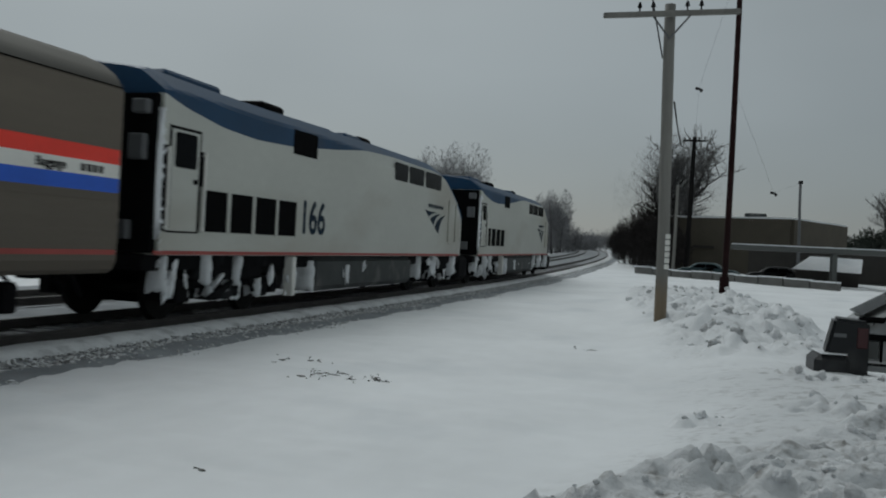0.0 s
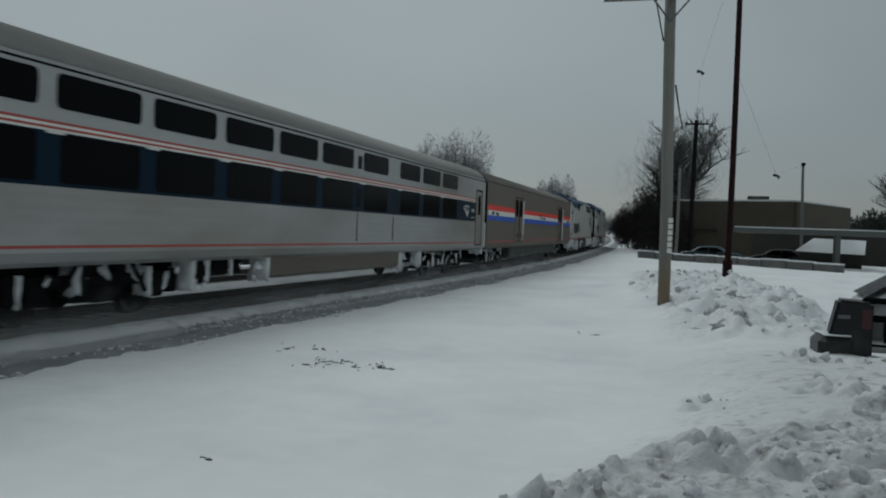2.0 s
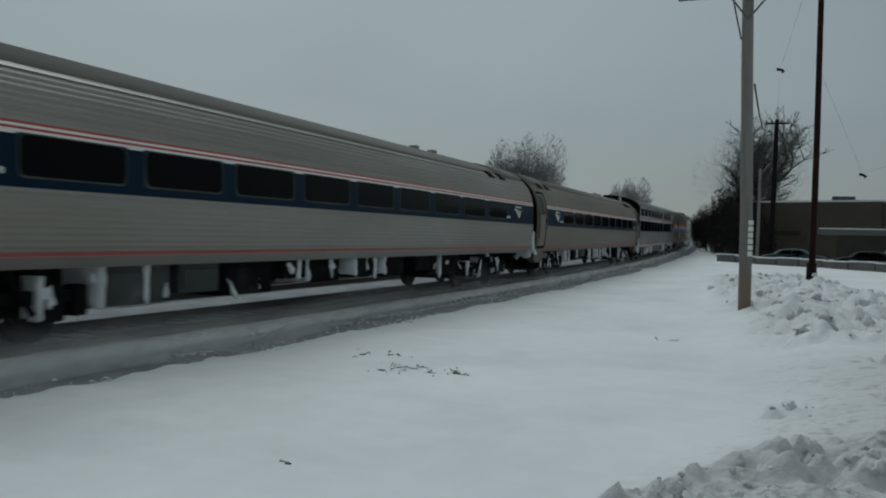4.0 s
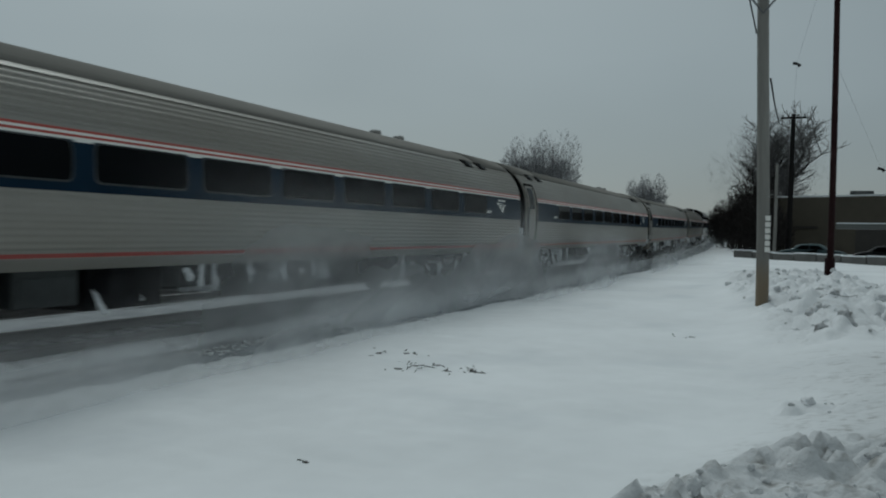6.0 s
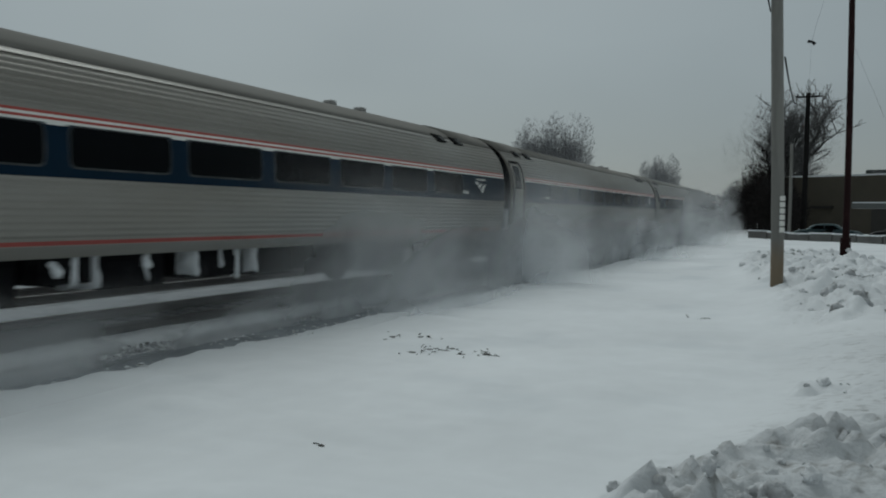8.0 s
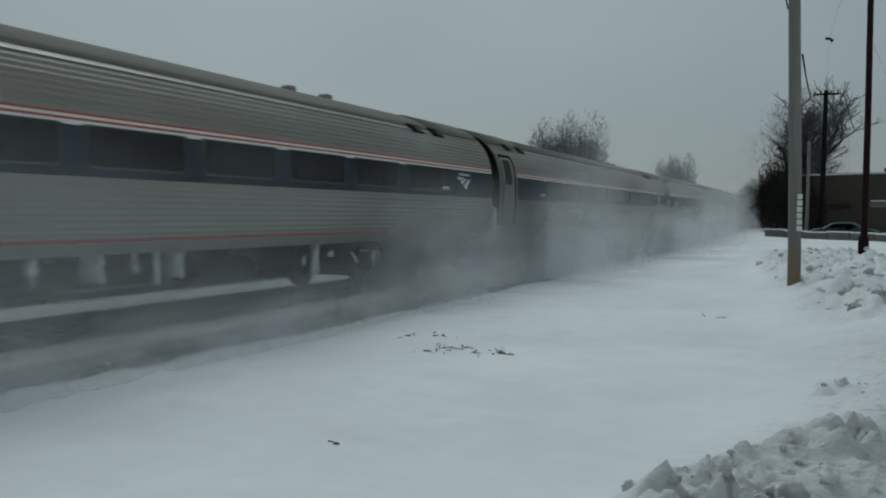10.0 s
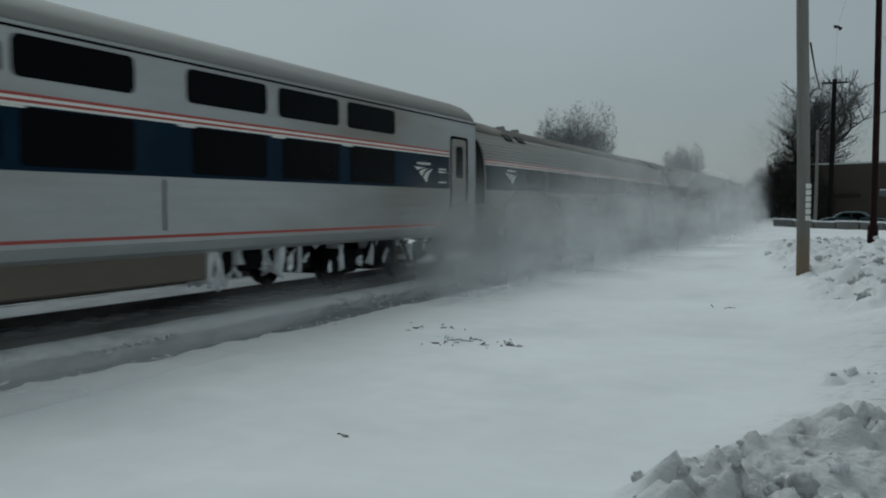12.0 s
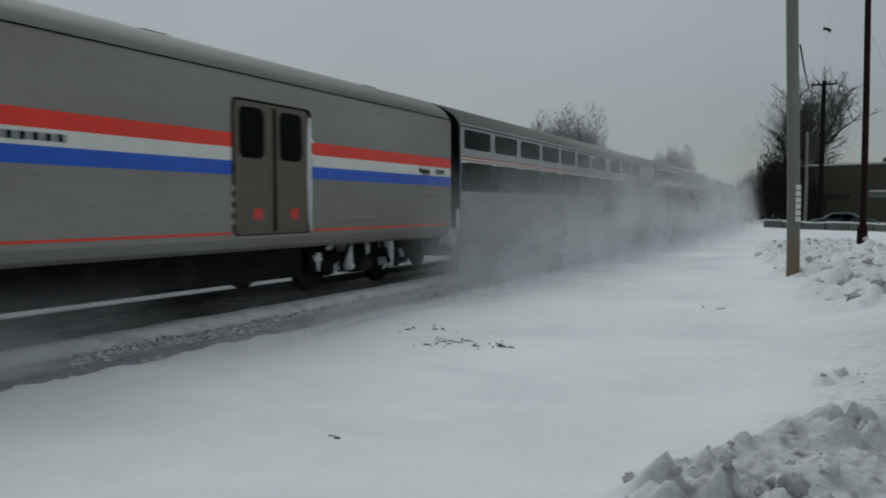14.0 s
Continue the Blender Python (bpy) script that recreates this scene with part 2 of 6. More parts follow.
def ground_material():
    """Wind-packed snow that turns rough and dirty where the plough has churned it; the bank's shade is greyed in too.
    """
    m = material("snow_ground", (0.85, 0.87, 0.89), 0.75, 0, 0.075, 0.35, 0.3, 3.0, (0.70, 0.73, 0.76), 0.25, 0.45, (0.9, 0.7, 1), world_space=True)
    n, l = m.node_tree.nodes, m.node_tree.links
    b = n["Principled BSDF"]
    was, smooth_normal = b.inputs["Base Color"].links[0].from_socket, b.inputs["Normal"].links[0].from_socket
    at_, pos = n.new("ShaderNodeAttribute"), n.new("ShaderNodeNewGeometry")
    at_.attribute_name = "soil_shade"
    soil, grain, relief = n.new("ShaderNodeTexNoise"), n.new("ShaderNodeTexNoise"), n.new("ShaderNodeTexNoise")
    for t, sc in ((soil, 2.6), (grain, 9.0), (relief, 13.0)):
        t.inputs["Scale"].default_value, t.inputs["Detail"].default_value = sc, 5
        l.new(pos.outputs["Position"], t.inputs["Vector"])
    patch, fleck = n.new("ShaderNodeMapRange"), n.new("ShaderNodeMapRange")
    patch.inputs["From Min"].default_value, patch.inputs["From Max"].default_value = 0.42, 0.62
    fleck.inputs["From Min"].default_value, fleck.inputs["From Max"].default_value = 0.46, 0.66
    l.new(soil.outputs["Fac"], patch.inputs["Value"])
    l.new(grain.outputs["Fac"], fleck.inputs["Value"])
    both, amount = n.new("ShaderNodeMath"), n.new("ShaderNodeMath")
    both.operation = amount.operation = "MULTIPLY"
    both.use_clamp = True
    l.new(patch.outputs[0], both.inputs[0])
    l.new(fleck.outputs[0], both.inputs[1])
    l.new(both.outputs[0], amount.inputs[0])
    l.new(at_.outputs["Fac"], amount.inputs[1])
    greyed, mx = n.new("ShaderNodeMix"), n.new("ShaderNodeMix")
    greyed.data_type = mx.data_type = "RGBA"
    l.new(at_.outputs["Fac"], greyed.inputs[0])
    l.new(was, greyed.inputs[6])
    # this grey paints the bank's shade as well as its dirt
    greyed.inputs[7].default_value = (0.60, 0.615, 0.63, 1)
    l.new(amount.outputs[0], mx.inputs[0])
    l.new(greyed.outputs[2], mx.inputs[6])
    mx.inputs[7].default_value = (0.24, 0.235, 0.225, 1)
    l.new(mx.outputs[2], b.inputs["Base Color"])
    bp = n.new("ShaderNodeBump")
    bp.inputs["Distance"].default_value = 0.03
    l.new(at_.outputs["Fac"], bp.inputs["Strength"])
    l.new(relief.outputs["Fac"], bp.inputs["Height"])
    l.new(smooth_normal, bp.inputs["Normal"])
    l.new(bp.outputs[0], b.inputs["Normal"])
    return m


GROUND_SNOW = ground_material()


def pole_material():
    """Grey weathered wood with a raw brown foot."""
    m = material("weathered_utility_pole", (0.20, 0.195, 0.18), 0.85, 0, 0.2, 2, 0.5, 30, None, 0, 1, (1, 1, 0.1))
    n, l = m.node_tree.nodes, m.node_tree.links
    b = n["Principled BSDF"]
    was = b.inputs["Base Color"].links[0].from_socket
    tc, sep, nz, add, rng, mx = (n.new("ShaderNode" + k) for k in ("TexCoord", "SeparateXYZ", "TexNoise", "Math", "MapRange", "Mix"))
    nz.inputs["Scale"].default_value = 1.3
    add.operation = "MULTIPLY_ADD"
    add.inputs[1].default_value = 0.25
    l.new(tc.outputs["Generated"], sep.inputs[0])
    l.new(tc.outputs["Object"], nz.inputs["Vector"])
    l.new(nz.outputs["Fac"], add.inputs[0])
    l.new(sep.outputs["Z"], add.inputs[2])
    rng.inputs["From Min"].default_value, rng.inputs["From Max"].default_value = 0.36, 0.22
    l.new(add.outputs[0], rng.inputs["Value"])
    mx.data_type = "RGBA"
    l.new(rng.outputs[0], mx.inputs[0])
    l.new(was, mx.inputs[6])
    mx.inputs[7].default_value = (0.20, 0.155, 0.105, 1)
    l.new(mx.outputs[2], b.inputs["Base Color"])
    return m


OLD_POLE = pole_material()

# ---------------------------------------------------------------- building helpers


def part(name, bm, mat, parent=None, label="", smooth=False):
    """Links a bmesh as one mesh object under a thing or a part."""
    me = bpy.data.meshes.new(name)
    bm.to_mesh(me)
    bm.free()
    me.materials.append(mat)
    if smooth:
        me.shade_smooth()
    ob = new(name, me)
    if parent is not None:
        ob.parent = parent
    return tagged(ob, label)


def mesh_part(name, verts, faces, mat, parent=None, label="", smooth=False):
    me = bpy.data.meshes.new(name)
    me.from_pydata([tuple(map(float, q)) for q in verts], [], [tuple(map(int, q)) for q in faces])
    me.materials.append(mat)
    if smooth:
        me.shade_smooth()
    ob = new(name, me)
    if parent is not None:
        ob.parent = parent
    return tagged(ob, label)


def box(bm, x0, x1, y0, y1, z0, z1, bevel=0.0, m=None):
    g = bmesh.ops.create_cube(bm, size=1.0)
    bmesh.ops.scale(bm, vec=(abs(x1 - x0), abs(y1 - y0), abs(z1 - z0)), verts=g["verts"])
    bmesh.ops.translate(bm, vec=((x0 + x1) / 2, (y0 + y1) / 2, (z0 + z1) / 2), verts=g["verts"])
    vs = g["verts"]
    if m is not None:
        bmesh.ops.transform(bm, matrix=m, verts=vs)
    if bevel:
        es = list({e for q in vs for e in q.link_edges})
        bmesh.ops.bevel(bm, geom=es, offset=bevel, segments=1, affect="EDGES", profile=0.5)


def rod(bm, a, b, r0, r1=None, sides=8):
    a, b = Vector(a), Vector(b)
    d = b - a
    g = bmesh.ops.create_cone(bm, cap_ends=True, segments=sides, radius1=r0, radius2=r0 if r1 is None else r1, depth=d.length)
    m = Matrix.Translation((a + b) / 2) @ d.to_track_quat("Z", "Y").to_matrix().to_4x4()
    bmesh.ops.transform(bm, matrix=m, verts=g["verts"])


def boxed(name, dims, mat, parent=None, label="", bevel=0.0):
    bm = bmesh.new()
    box(bm, *dims, bevel=bevel)
    return part(name, bm, mat, parent, label)


def thing(name, label, category, group=""):
    return tagged(new(name), label, category, group)


def lump(seed, sx, sy, sz, rough=0.35, level=2):
    """A ragged lump of snow or foliage."""
    bm = bmesh.new()
    bmesh.ops.create_icosphere(bm, subdivisions=level, radius=1.0)
    for q in bm.verts:
        n = q.co.normalized()
        f = 1 + rough * noise.noise(n * 1.7 + Vector((seed * 7.1, seed * 3.3, 0))) + rough * 0.6 * noise.noise(n * 4.1 + Vector((0, seed * 5.7, 1)))
        q.co = Vector((n.x * sx, n.y * sy, n.z * sz)) * f
    return bm


# ---------------------------------------------------------------- lie of the land and of the track
RADIUS, ABEAM = 1394.8, 9.64        # the curve's radius; distance to the track's middle abeam


def rise(y):
    """The land climbs gently up the line."""
    return 0.012 * (math.hypot(y - 45, 20) + (y - 45)) / 2 - 0.025 if y < 600 else 0.012 * 555.2


def on_track(s, lat=0.0, z=0.0):
    """A point lat metres right of the track's middle, s metres along it; z over the rail's top."""
    h = s / RADIUS
    r = RADIUS + lat
    x, y = -ABEAM - RADIUS + r * math.cos(h), r * math.sin(h)
    return Vector((x, y, z + rise(RADIUS * math.sin(h))))


def lat_of(x, y):
    return math.hypot(x + ABEAM + RADIUS, y) - RADIUS


def car_pose(s):
    a, b = on_track(s - 9), on_track(s + 9)
    c = (a + b) / 2
    d = b - a
    return pose(c.x, c.y, c.z, math.degrees(math.atan2(d.z, math.hypot(d.x, d.y))), 0, math.degrees(math.atan2(-d.x, d.y)))


def bump(x, y, cx, cy, rx, ry, turn=0.0):
    c, s = math.cos(turn), math.sin(turn)
    dx, dy = x - cx, y - cy
    u, w = (c * dx + s * dy) / rx, (-s * dx + c * dy) / ry
    q = u * u + w * w
    return (1 - q) ** 2 * (1 + 2 * q) if q < 1 else 0.0


def smooth01(a, b, x):
    t = min(max((x - a) / (b - a), 0), 1)
    return t * t * (3 - 2 * t)


def along(y, *marks):
    return float(np.interp(y, [m[0] for m in marks], [m[1] for m in marks]))


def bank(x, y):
    """The ploughed bank: how high its smooth body stands, how churned it is, how much dirt and painted shade it takes.
    """
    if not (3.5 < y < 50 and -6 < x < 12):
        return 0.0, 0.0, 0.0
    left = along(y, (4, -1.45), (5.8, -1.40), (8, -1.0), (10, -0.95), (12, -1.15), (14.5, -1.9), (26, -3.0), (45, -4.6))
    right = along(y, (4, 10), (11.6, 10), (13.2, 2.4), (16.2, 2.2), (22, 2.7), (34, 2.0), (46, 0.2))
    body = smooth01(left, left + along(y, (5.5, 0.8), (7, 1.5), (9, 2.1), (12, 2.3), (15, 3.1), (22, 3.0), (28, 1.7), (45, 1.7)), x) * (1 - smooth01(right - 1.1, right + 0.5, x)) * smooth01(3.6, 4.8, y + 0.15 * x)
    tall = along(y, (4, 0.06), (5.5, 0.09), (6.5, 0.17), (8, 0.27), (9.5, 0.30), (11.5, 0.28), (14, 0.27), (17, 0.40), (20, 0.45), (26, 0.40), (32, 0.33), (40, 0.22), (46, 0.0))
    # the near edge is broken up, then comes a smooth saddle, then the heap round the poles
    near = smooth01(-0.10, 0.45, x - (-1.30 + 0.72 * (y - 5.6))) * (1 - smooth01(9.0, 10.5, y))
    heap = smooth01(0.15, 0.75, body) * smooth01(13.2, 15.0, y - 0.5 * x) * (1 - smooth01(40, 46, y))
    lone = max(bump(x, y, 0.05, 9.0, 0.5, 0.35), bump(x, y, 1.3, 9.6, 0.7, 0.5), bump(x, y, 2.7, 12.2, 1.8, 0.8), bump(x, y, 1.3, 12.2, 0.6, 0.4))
    # the 0.75 * body term greys the smooth slope to imitate its shade
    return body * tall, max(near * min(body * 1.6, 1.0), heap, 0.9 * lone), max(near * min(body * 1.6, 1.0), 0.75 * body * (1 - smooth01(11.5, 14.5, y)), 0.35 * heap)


def land(x, y):
    z = -0.23 + rise(y)
    p = Vector((x, y, 0.0))
    z += 0.05 * noise.noise(p * 0.25) + 0.02 * noise.noise(p * 0.9 + Vector((3, 1, 0)))
    lat = lat_of(x, y)
    if -60 < lat < 3.2 and -40 < y < 600:
        z -= 0.45 * smooth01(2.5, 1.9, lat + 0.12 * noise.noise(p * 2.3)) * smooth01(-12, -9.5, lat)
    if -8 < x < 3 and 3 < y < 14:
        # wind-carved dents and crests in the open field
        w = Vector((x * 0.75 + y * 0.35, y * 1.5, 2.0))
        z += 0.075 * max(noise.noise(w) - 0.12, 0.0) + 0.03 * max(noise.noise(w * 2.7) - 0.2, 0.0)
    high, churn, _ = bank(x, y)
    z += high
    if churn > 0:
        w = p + Vector((noise.noise(p * 1.1), noise.noise(p * 1.1 + Vector((9, 4, 0))), 0)) * 0.35
        if y < 13.5:
            part_ = 0.35 + 0.65 * smooth01(-0.25, 0.3, noise.noise(p * 0.8 + Vector((4, 7, 0))))
            rough = 0.06 * noise.noise(p * 6.1) + 0.04 * noise.noise(p * 9.1) + noise.fractal(p * 1.2, 0.8, 2.1, 4) * 0.05 + abs(noise.noise(w * 2.6)) * 0.20 - abs(noise.noise(w * 4.7)) * 0.17
            z += churn * part_ * (0.03 + 1.5 * rough)
        else:
            rough = noise.fractal(p * 0.9, 0.8, 2.1, 5) * 0.20 + abs(noise.noise(w * 1.7)) * 0.28 - abs(noise.noise(p * 3.9)) * 0.12 + 0.03 * noise.noise(p * 5.3)
            z += churn * rough
    if x > 2 and 12 < y < 40:
        z += 0.06 * noise.noise(p * 1.6) * smooth01(2, 5, x)
    return z


def build_ground():
    def axis(marks):
        out = []
        for a, b, n in marks:
            out += list(np.linspace(a, b, n, endpoint=False))
        return out
    xs = [-4000, -2000, -900, -400, -200] + axis([(-120, -40, 10), (-40, -12, 12), (-12, -7.6, 10), (-7.6, -2.4, 34), (-2.4, 5, 150), (5, 14, 45), (14, 60, 14), (60, 200, 8)]) + [200, 400, 900, 2000, 4000]
    ys = [-2000, -600, -200, -80, -40, -20, -10] + axis([(-5, 3, 10), (3, 12, 185), (12, 42, 190), (42, 80, 40), (80, 300, 44), (300, 700, 20)]) + [700, 1000, 1600, 2600, 4500]
    verts = [(x, y, land(x, y)) for y in ys for x in xs]
    nx = len(xs)
    faces = [(j * nx + i, j * nx + i + 1, (j + 1) * nx + i + 1, (j + 1) * nx + i) for j in range(len(ys) - 1) for i in range(nx - 1)]
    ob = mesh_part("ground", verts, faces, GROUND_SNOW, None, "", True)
    soil_shade = ob.data.attributes.new("soil_shade", "FLOAT", "POINT")
    soil_shade.data.foreach_set("value", [bank(x, y)[2] for y in ys for x in xs])
    tagged(ob, "wind-blown snow field with ploughed snow banks", "ground", "", "structure")


build_ground()


# ---------------------------------------------------------------- the two tracks


def sweep(profile, s0, s1, step, closed=True):
    """Sweeps (lat, z) points along the track."""
    n = int((s1 - s0) / step)
    verts, faces, k = [], [], len(profile)
    for i in range(n + 1):
        s = s0 + (s1 - s0) * i / n
        verts += [on_track(s, a, b) for a, b in profile]
    for i in range(n):
        for j in range(k if closed else k - 1):
            j2 = (j + 1) % k
            faces.append((i * k + j, i * k + j2, (i + 1) * k + j2, (i + 1) * k + j))
    return verts, faces


def build_track():
    v, f = sweep([(-9.2, -0.75), (-8.0, -0.24), (-6.3, -0.19), (-4.2, -0.19), (-2.2, -0.24), (-1.4, -0.17), (0, -0.18), (1.45, -0.165), (1.75, -0.19), (2.35, -0.30), (2.9, -0.75)], -40, 640, 2.0, False)
    tagged(mesh_part("track_bed", v, f, BED, None, "", True), "snow-dusted stone ballast bed of two tracks", "track bed", "", "structure")
    for mid in (0.0, -4.25):
        for side in (-0.755, 0.755):
            c = mid + side
            v, f = sweep([(c - 0.07, -0.17), (c - 0.07, -0.155), (c - 0.012, -0.14), (c - 0.012, -0.045), (c - 0.036, -0.035), (c - 0.036, -0.003), (c - 0.028, 0.0),
                          (c + 0.028, 0.0), (c + 0.036, -0.003), (c + 0.036, -0.035), (c + 0.012, -0.045), (c + 0.012, -0.14), (c + 0.07, -0.155), (c + 0.07, -0.17)], -40, 640, 3.0)
            tagged(mesh_part("rail", v, f, RAIL), "worn steel running rail on wooden ties", "rail", "running rails", "structure")
    # drifted snow on the tie ends and between the tracks
    rnd = random.Random(4)
    for name, a0, a1, top, label in (("snow_strip", 0.83, 1.66, -0.07, "strip of drifted snow along the tie ends"), ("snow_strip", 1.50, 2.80, -0.195, "thin dusty snow among the ballast stones"), ("snow_strip", -3.35, -0.95, -0.10, "drifted snow between the two tracks"),
                                     ("snow_strip", -7.6, -5.15, -0.10, "drifted snow beyond the far track")):
        verts, faces, k = [], [], 7
        n = 900
        for i in range(n + 1):
            s = -20 + 0.0 + 500 * (i / n) ** 1.35
            w0 = a0 + 0.07 * noise.noise(Vector((s * 0.8, a0 * 9, 0))) + 0.03 * noise.noise(Vector((s * 4.0, a0 * 3, 2)))
            w1 = a1 + 0.10 * noise.noise(Vector((s * 0.6, a1 * 9, 5))) + 0.05 * noise.noise(Vector((s * 3.1, a1 * 5, 8)))
            for j in range(k):
                u = j / (k - 1)
                z = top - 0.14 * abs(2 * u - 1) ** 3 + 0.02 * noise.noise(Vector((s * 1.1, u * 3, a0)))
                verts.append(on_track(s, w0 + (w1 - w0) * u, z))
        for i in range(n):
            for j in range(k - 1):
                faces.append((i * k + j, i * k + j + 1, (i + 1) * k + j + 1, (i + 1) * k + j))
        # the two far strips have the train's shade put into their colour
        tagged(mesh_part(name, verts, faces, STRIP_SNOW if 0 < a0 < 1 else DUSTY_SHADED_SNOW, None, "", True), label, "snow", "", "structure")


def build_ties():
    bm = bmesh.new()
    box(bm, -1.3, 1.3, -0.11, 0.11, -0.30, -0.15, 0.01)
    first = part("tie", bm, TIE)
    tagged(first, "weathered wooden tie half buried in snow", "railway tie", "railway ties", "structure")
    for i in range(150):
        s = 0.5 + 0.56 * i
        m = Matrix.Translation(on_track(s)) @ pose(0, 0, 0, 0, 0, math.degrees(s / RADIUS))
        if i == 0:
            first.matrix_world = m
        else:
            o = first.copy()
            scene.collection.objects.link(o)
            o.matrix_world = m


def build_ballast():
    """Loose stones of the ballast shoulder, too many to count."""
    rnd = np.random.RandomState(5)
    bm = bmesh.new()
    bmesh.ops.create_icosphere(bm, subdivisions=1, radius=1.0)
    base_v = np.array([q.co[:] for q in bm.verts])
    base_f = np.array([[q.index for q in p.verts] for p in bm.faces])
    bm.free()
    verts, faces, off = [], [], 0
    n = 17000
    ss = 2 + 95 * rnd.rand(n) ** 1.9
    for s in ss:
        u = rnd.rand()
        lat = 1.56 + 1.0 * u ** 0.8 + 0.10 * math.sin(s * 1.3) * u + 0.20 * rnd.randn() * u
        z = -0.175 - 0.02 * (lat > 1.75) - max(lat - 1.8, 0) * 0.06
        size = rnd.uniform(0.016, 0.034) * (1 + 0.4 * (rnd.rand() > 0.93))
        q = base_v * (1 + 0.28 * rnd.randn(len(base_v), 1)) * size * np.array([rnd.uniform(0.7, 1.3), rnd.uniform(0.7, 1.3), rnd.uniform(0.6, 0.95)])
        c = on_track(s, lat, z + rnd.uniform(-0.3, 0.35) * size)
        verts.append(q + np.array(c[:]))
        faces.append(base_f + off)
        off += len(base_v)
    ob = mesh_part("ballast_stones", np.concatenate(verts), np.concatenate(faces), STONE)
    tagged(ob, "crushed grey ballast stones dusted with snow", "ballast", "", "stuff")


build_track()

# ---------------------------------------------------------------- rolling stock
HALF = 12.72                          # half a passenger car's body


def edge_x(profile, z):
    """Half width of a cross-section at height z."""
    for (x0, z0), (x1, z1) in zip(profile, profile[1:]):
        if z0 <= z <= z1:
            return x0 + (x1 - x0) * (z - z0) / max(z1 - z0, 1e-6)
    return profile[-1][0]


def fluted(profile, zones, pitch, depth):
    """Adds corrugation to parts of a cross-section."""
    out = []
    zs = sorted({round(z, 3) for _, z in profile})
    for z0, z1 in zones:
        n = int((z1 - z0) / pitch)
        for i in range(n):
            a = z0 + (z1 - z0) * i / n
            w = (z1 - z0) / n
            zs += [a + w * 0.02, a + w * 0.3, a + w * 0.5, a + w * 0.8]
    zs = sorted(set(zs))
    for z in zs:
        x = edge_x(profile, z)
        for z0, z1 in zones:
            if z0 < z < z1:
                n = int((z1 - z0) / pitch)
                u = ((z - z0) / (z1 - z0) * n) % 1
                x += depth if 0.25 < u < 0.55 else 0
        out.append((x, z))
    return out


def shell(name, half_profile, y0, y1, mat, parent, label="", cap=True, smooth=False, top_only=False):
    """A body swept along y from half a cross-section, closed below."""
    ring = [(x, z) for x, z in half_profile] + [(-x, z) for x, z in reversed(half_profile) if abs(x) > 1e-4]
    k = len(ring)
    verts = [(x, y, z) for y in (y0, y1) for x, z in ring]
    faces = [(j, (j + 1) % k, k + (j + 1) % k, k + j) for j in range(k - (1 if top_only else 0))]
    if cap:
        faces += [tuple(range(k - 1, -1, -1)), tuple(range(k, 2 * k))]
    return mesh_part(name, verts, faces, mat, parent, label, smooth)


def strip(bm, profile, y0, y1, z0, z1, side, proud=0.004, thick=0.012, round_=0.0):
    """A panel that follows the side from z0 to z1."""
    n = max(2, int((z1 - z0) / 0.12) + 1)
    rows = []
    for i in range(n + 1):
        z = z0 + (z1 - z0) * i / n
        x = edge_x(profile, z) + proud
        cut = 0.0
        if round_:
            e = min(z - z0, z1 - z)
            cut = round_ - math.sqrt(max(round_ ** 2 - (round_ - min(e, round_)) ** 2, 0))
        rows.append([bm.verts.new((side * xx, yy, z)) for xx, yy in ((x, y0 + cut), (x, y1 - cut), (x - thick, y1 - cut), (x - thick, y0 + cut))])
    for a, b in zip(rows, rows[1:]):
        for j in range(4):
            q = (a[j], a[(j + 1) % 4], b[(j + 1) % 4], b[j])
            bm.faces.new(q if side > 0 else q[::-1])
    bm.faces.new(rows[0][::-1] if side > 0 else rows[0])
    bm.faces.new(rows[-1] if side > 0 else rows[-1][::-1])


def panel(name, profile, y0, y1, z0, z1, mat, parent, label="", sides=(1, -1), proud=0.004, thick=0.012, round_=0.0):
    out = []
    for sd in sides:
        bm = bmesh.new()
        if round_:
            mid = max(1, int((z1 - z0 - 2 * round_) / 0.14) + 1)
            zs = [z0, z0 + round_ * 0.12, z0 + round_ * 0.4] + [z0 + round_ + (z1 - z0 - 2 * round_) * q / mid for q in range(mid + 1)] + [z1 - round_ * 0.4, z1 - round_ * 0.12, z1]
            rows = []
            for z in zs:
                x = edge_x(profile, z) + proud
                e = min(z - z0, z1 - z)
                cut = round_ - math.sqrt(max(round_ ** 2 - (round_ - min(e, round_)) ** 2, 0))
                rows.append([bm.verts.new((sd * xx, yy, z)) for xx, yy in ((x, y0 + cut), (x, y1 - cut), (x - thick, y1 - cut), (x - thick, y0 + cut))])
            for a, b in zip(rows, rows[1:]):
                for j in range(4):
                    q = (a[j], a[(j + 1) % 4], b[(j + 1) % 4], b[j])
                    bm.faces.new(q if sd > 0 else q[::-1])
            bm.faces.new(rows[0][::-1] if sd > 0 else rows[0])
            bm.faces.new(rows[-1] if sd > 0 else rows[-1][::-1])
        else:
            strip(bm, profile, y0, y1, z0, z1, sd, proud, thick)
        out.append(part(name, bm, mat, parent, label))
    return out


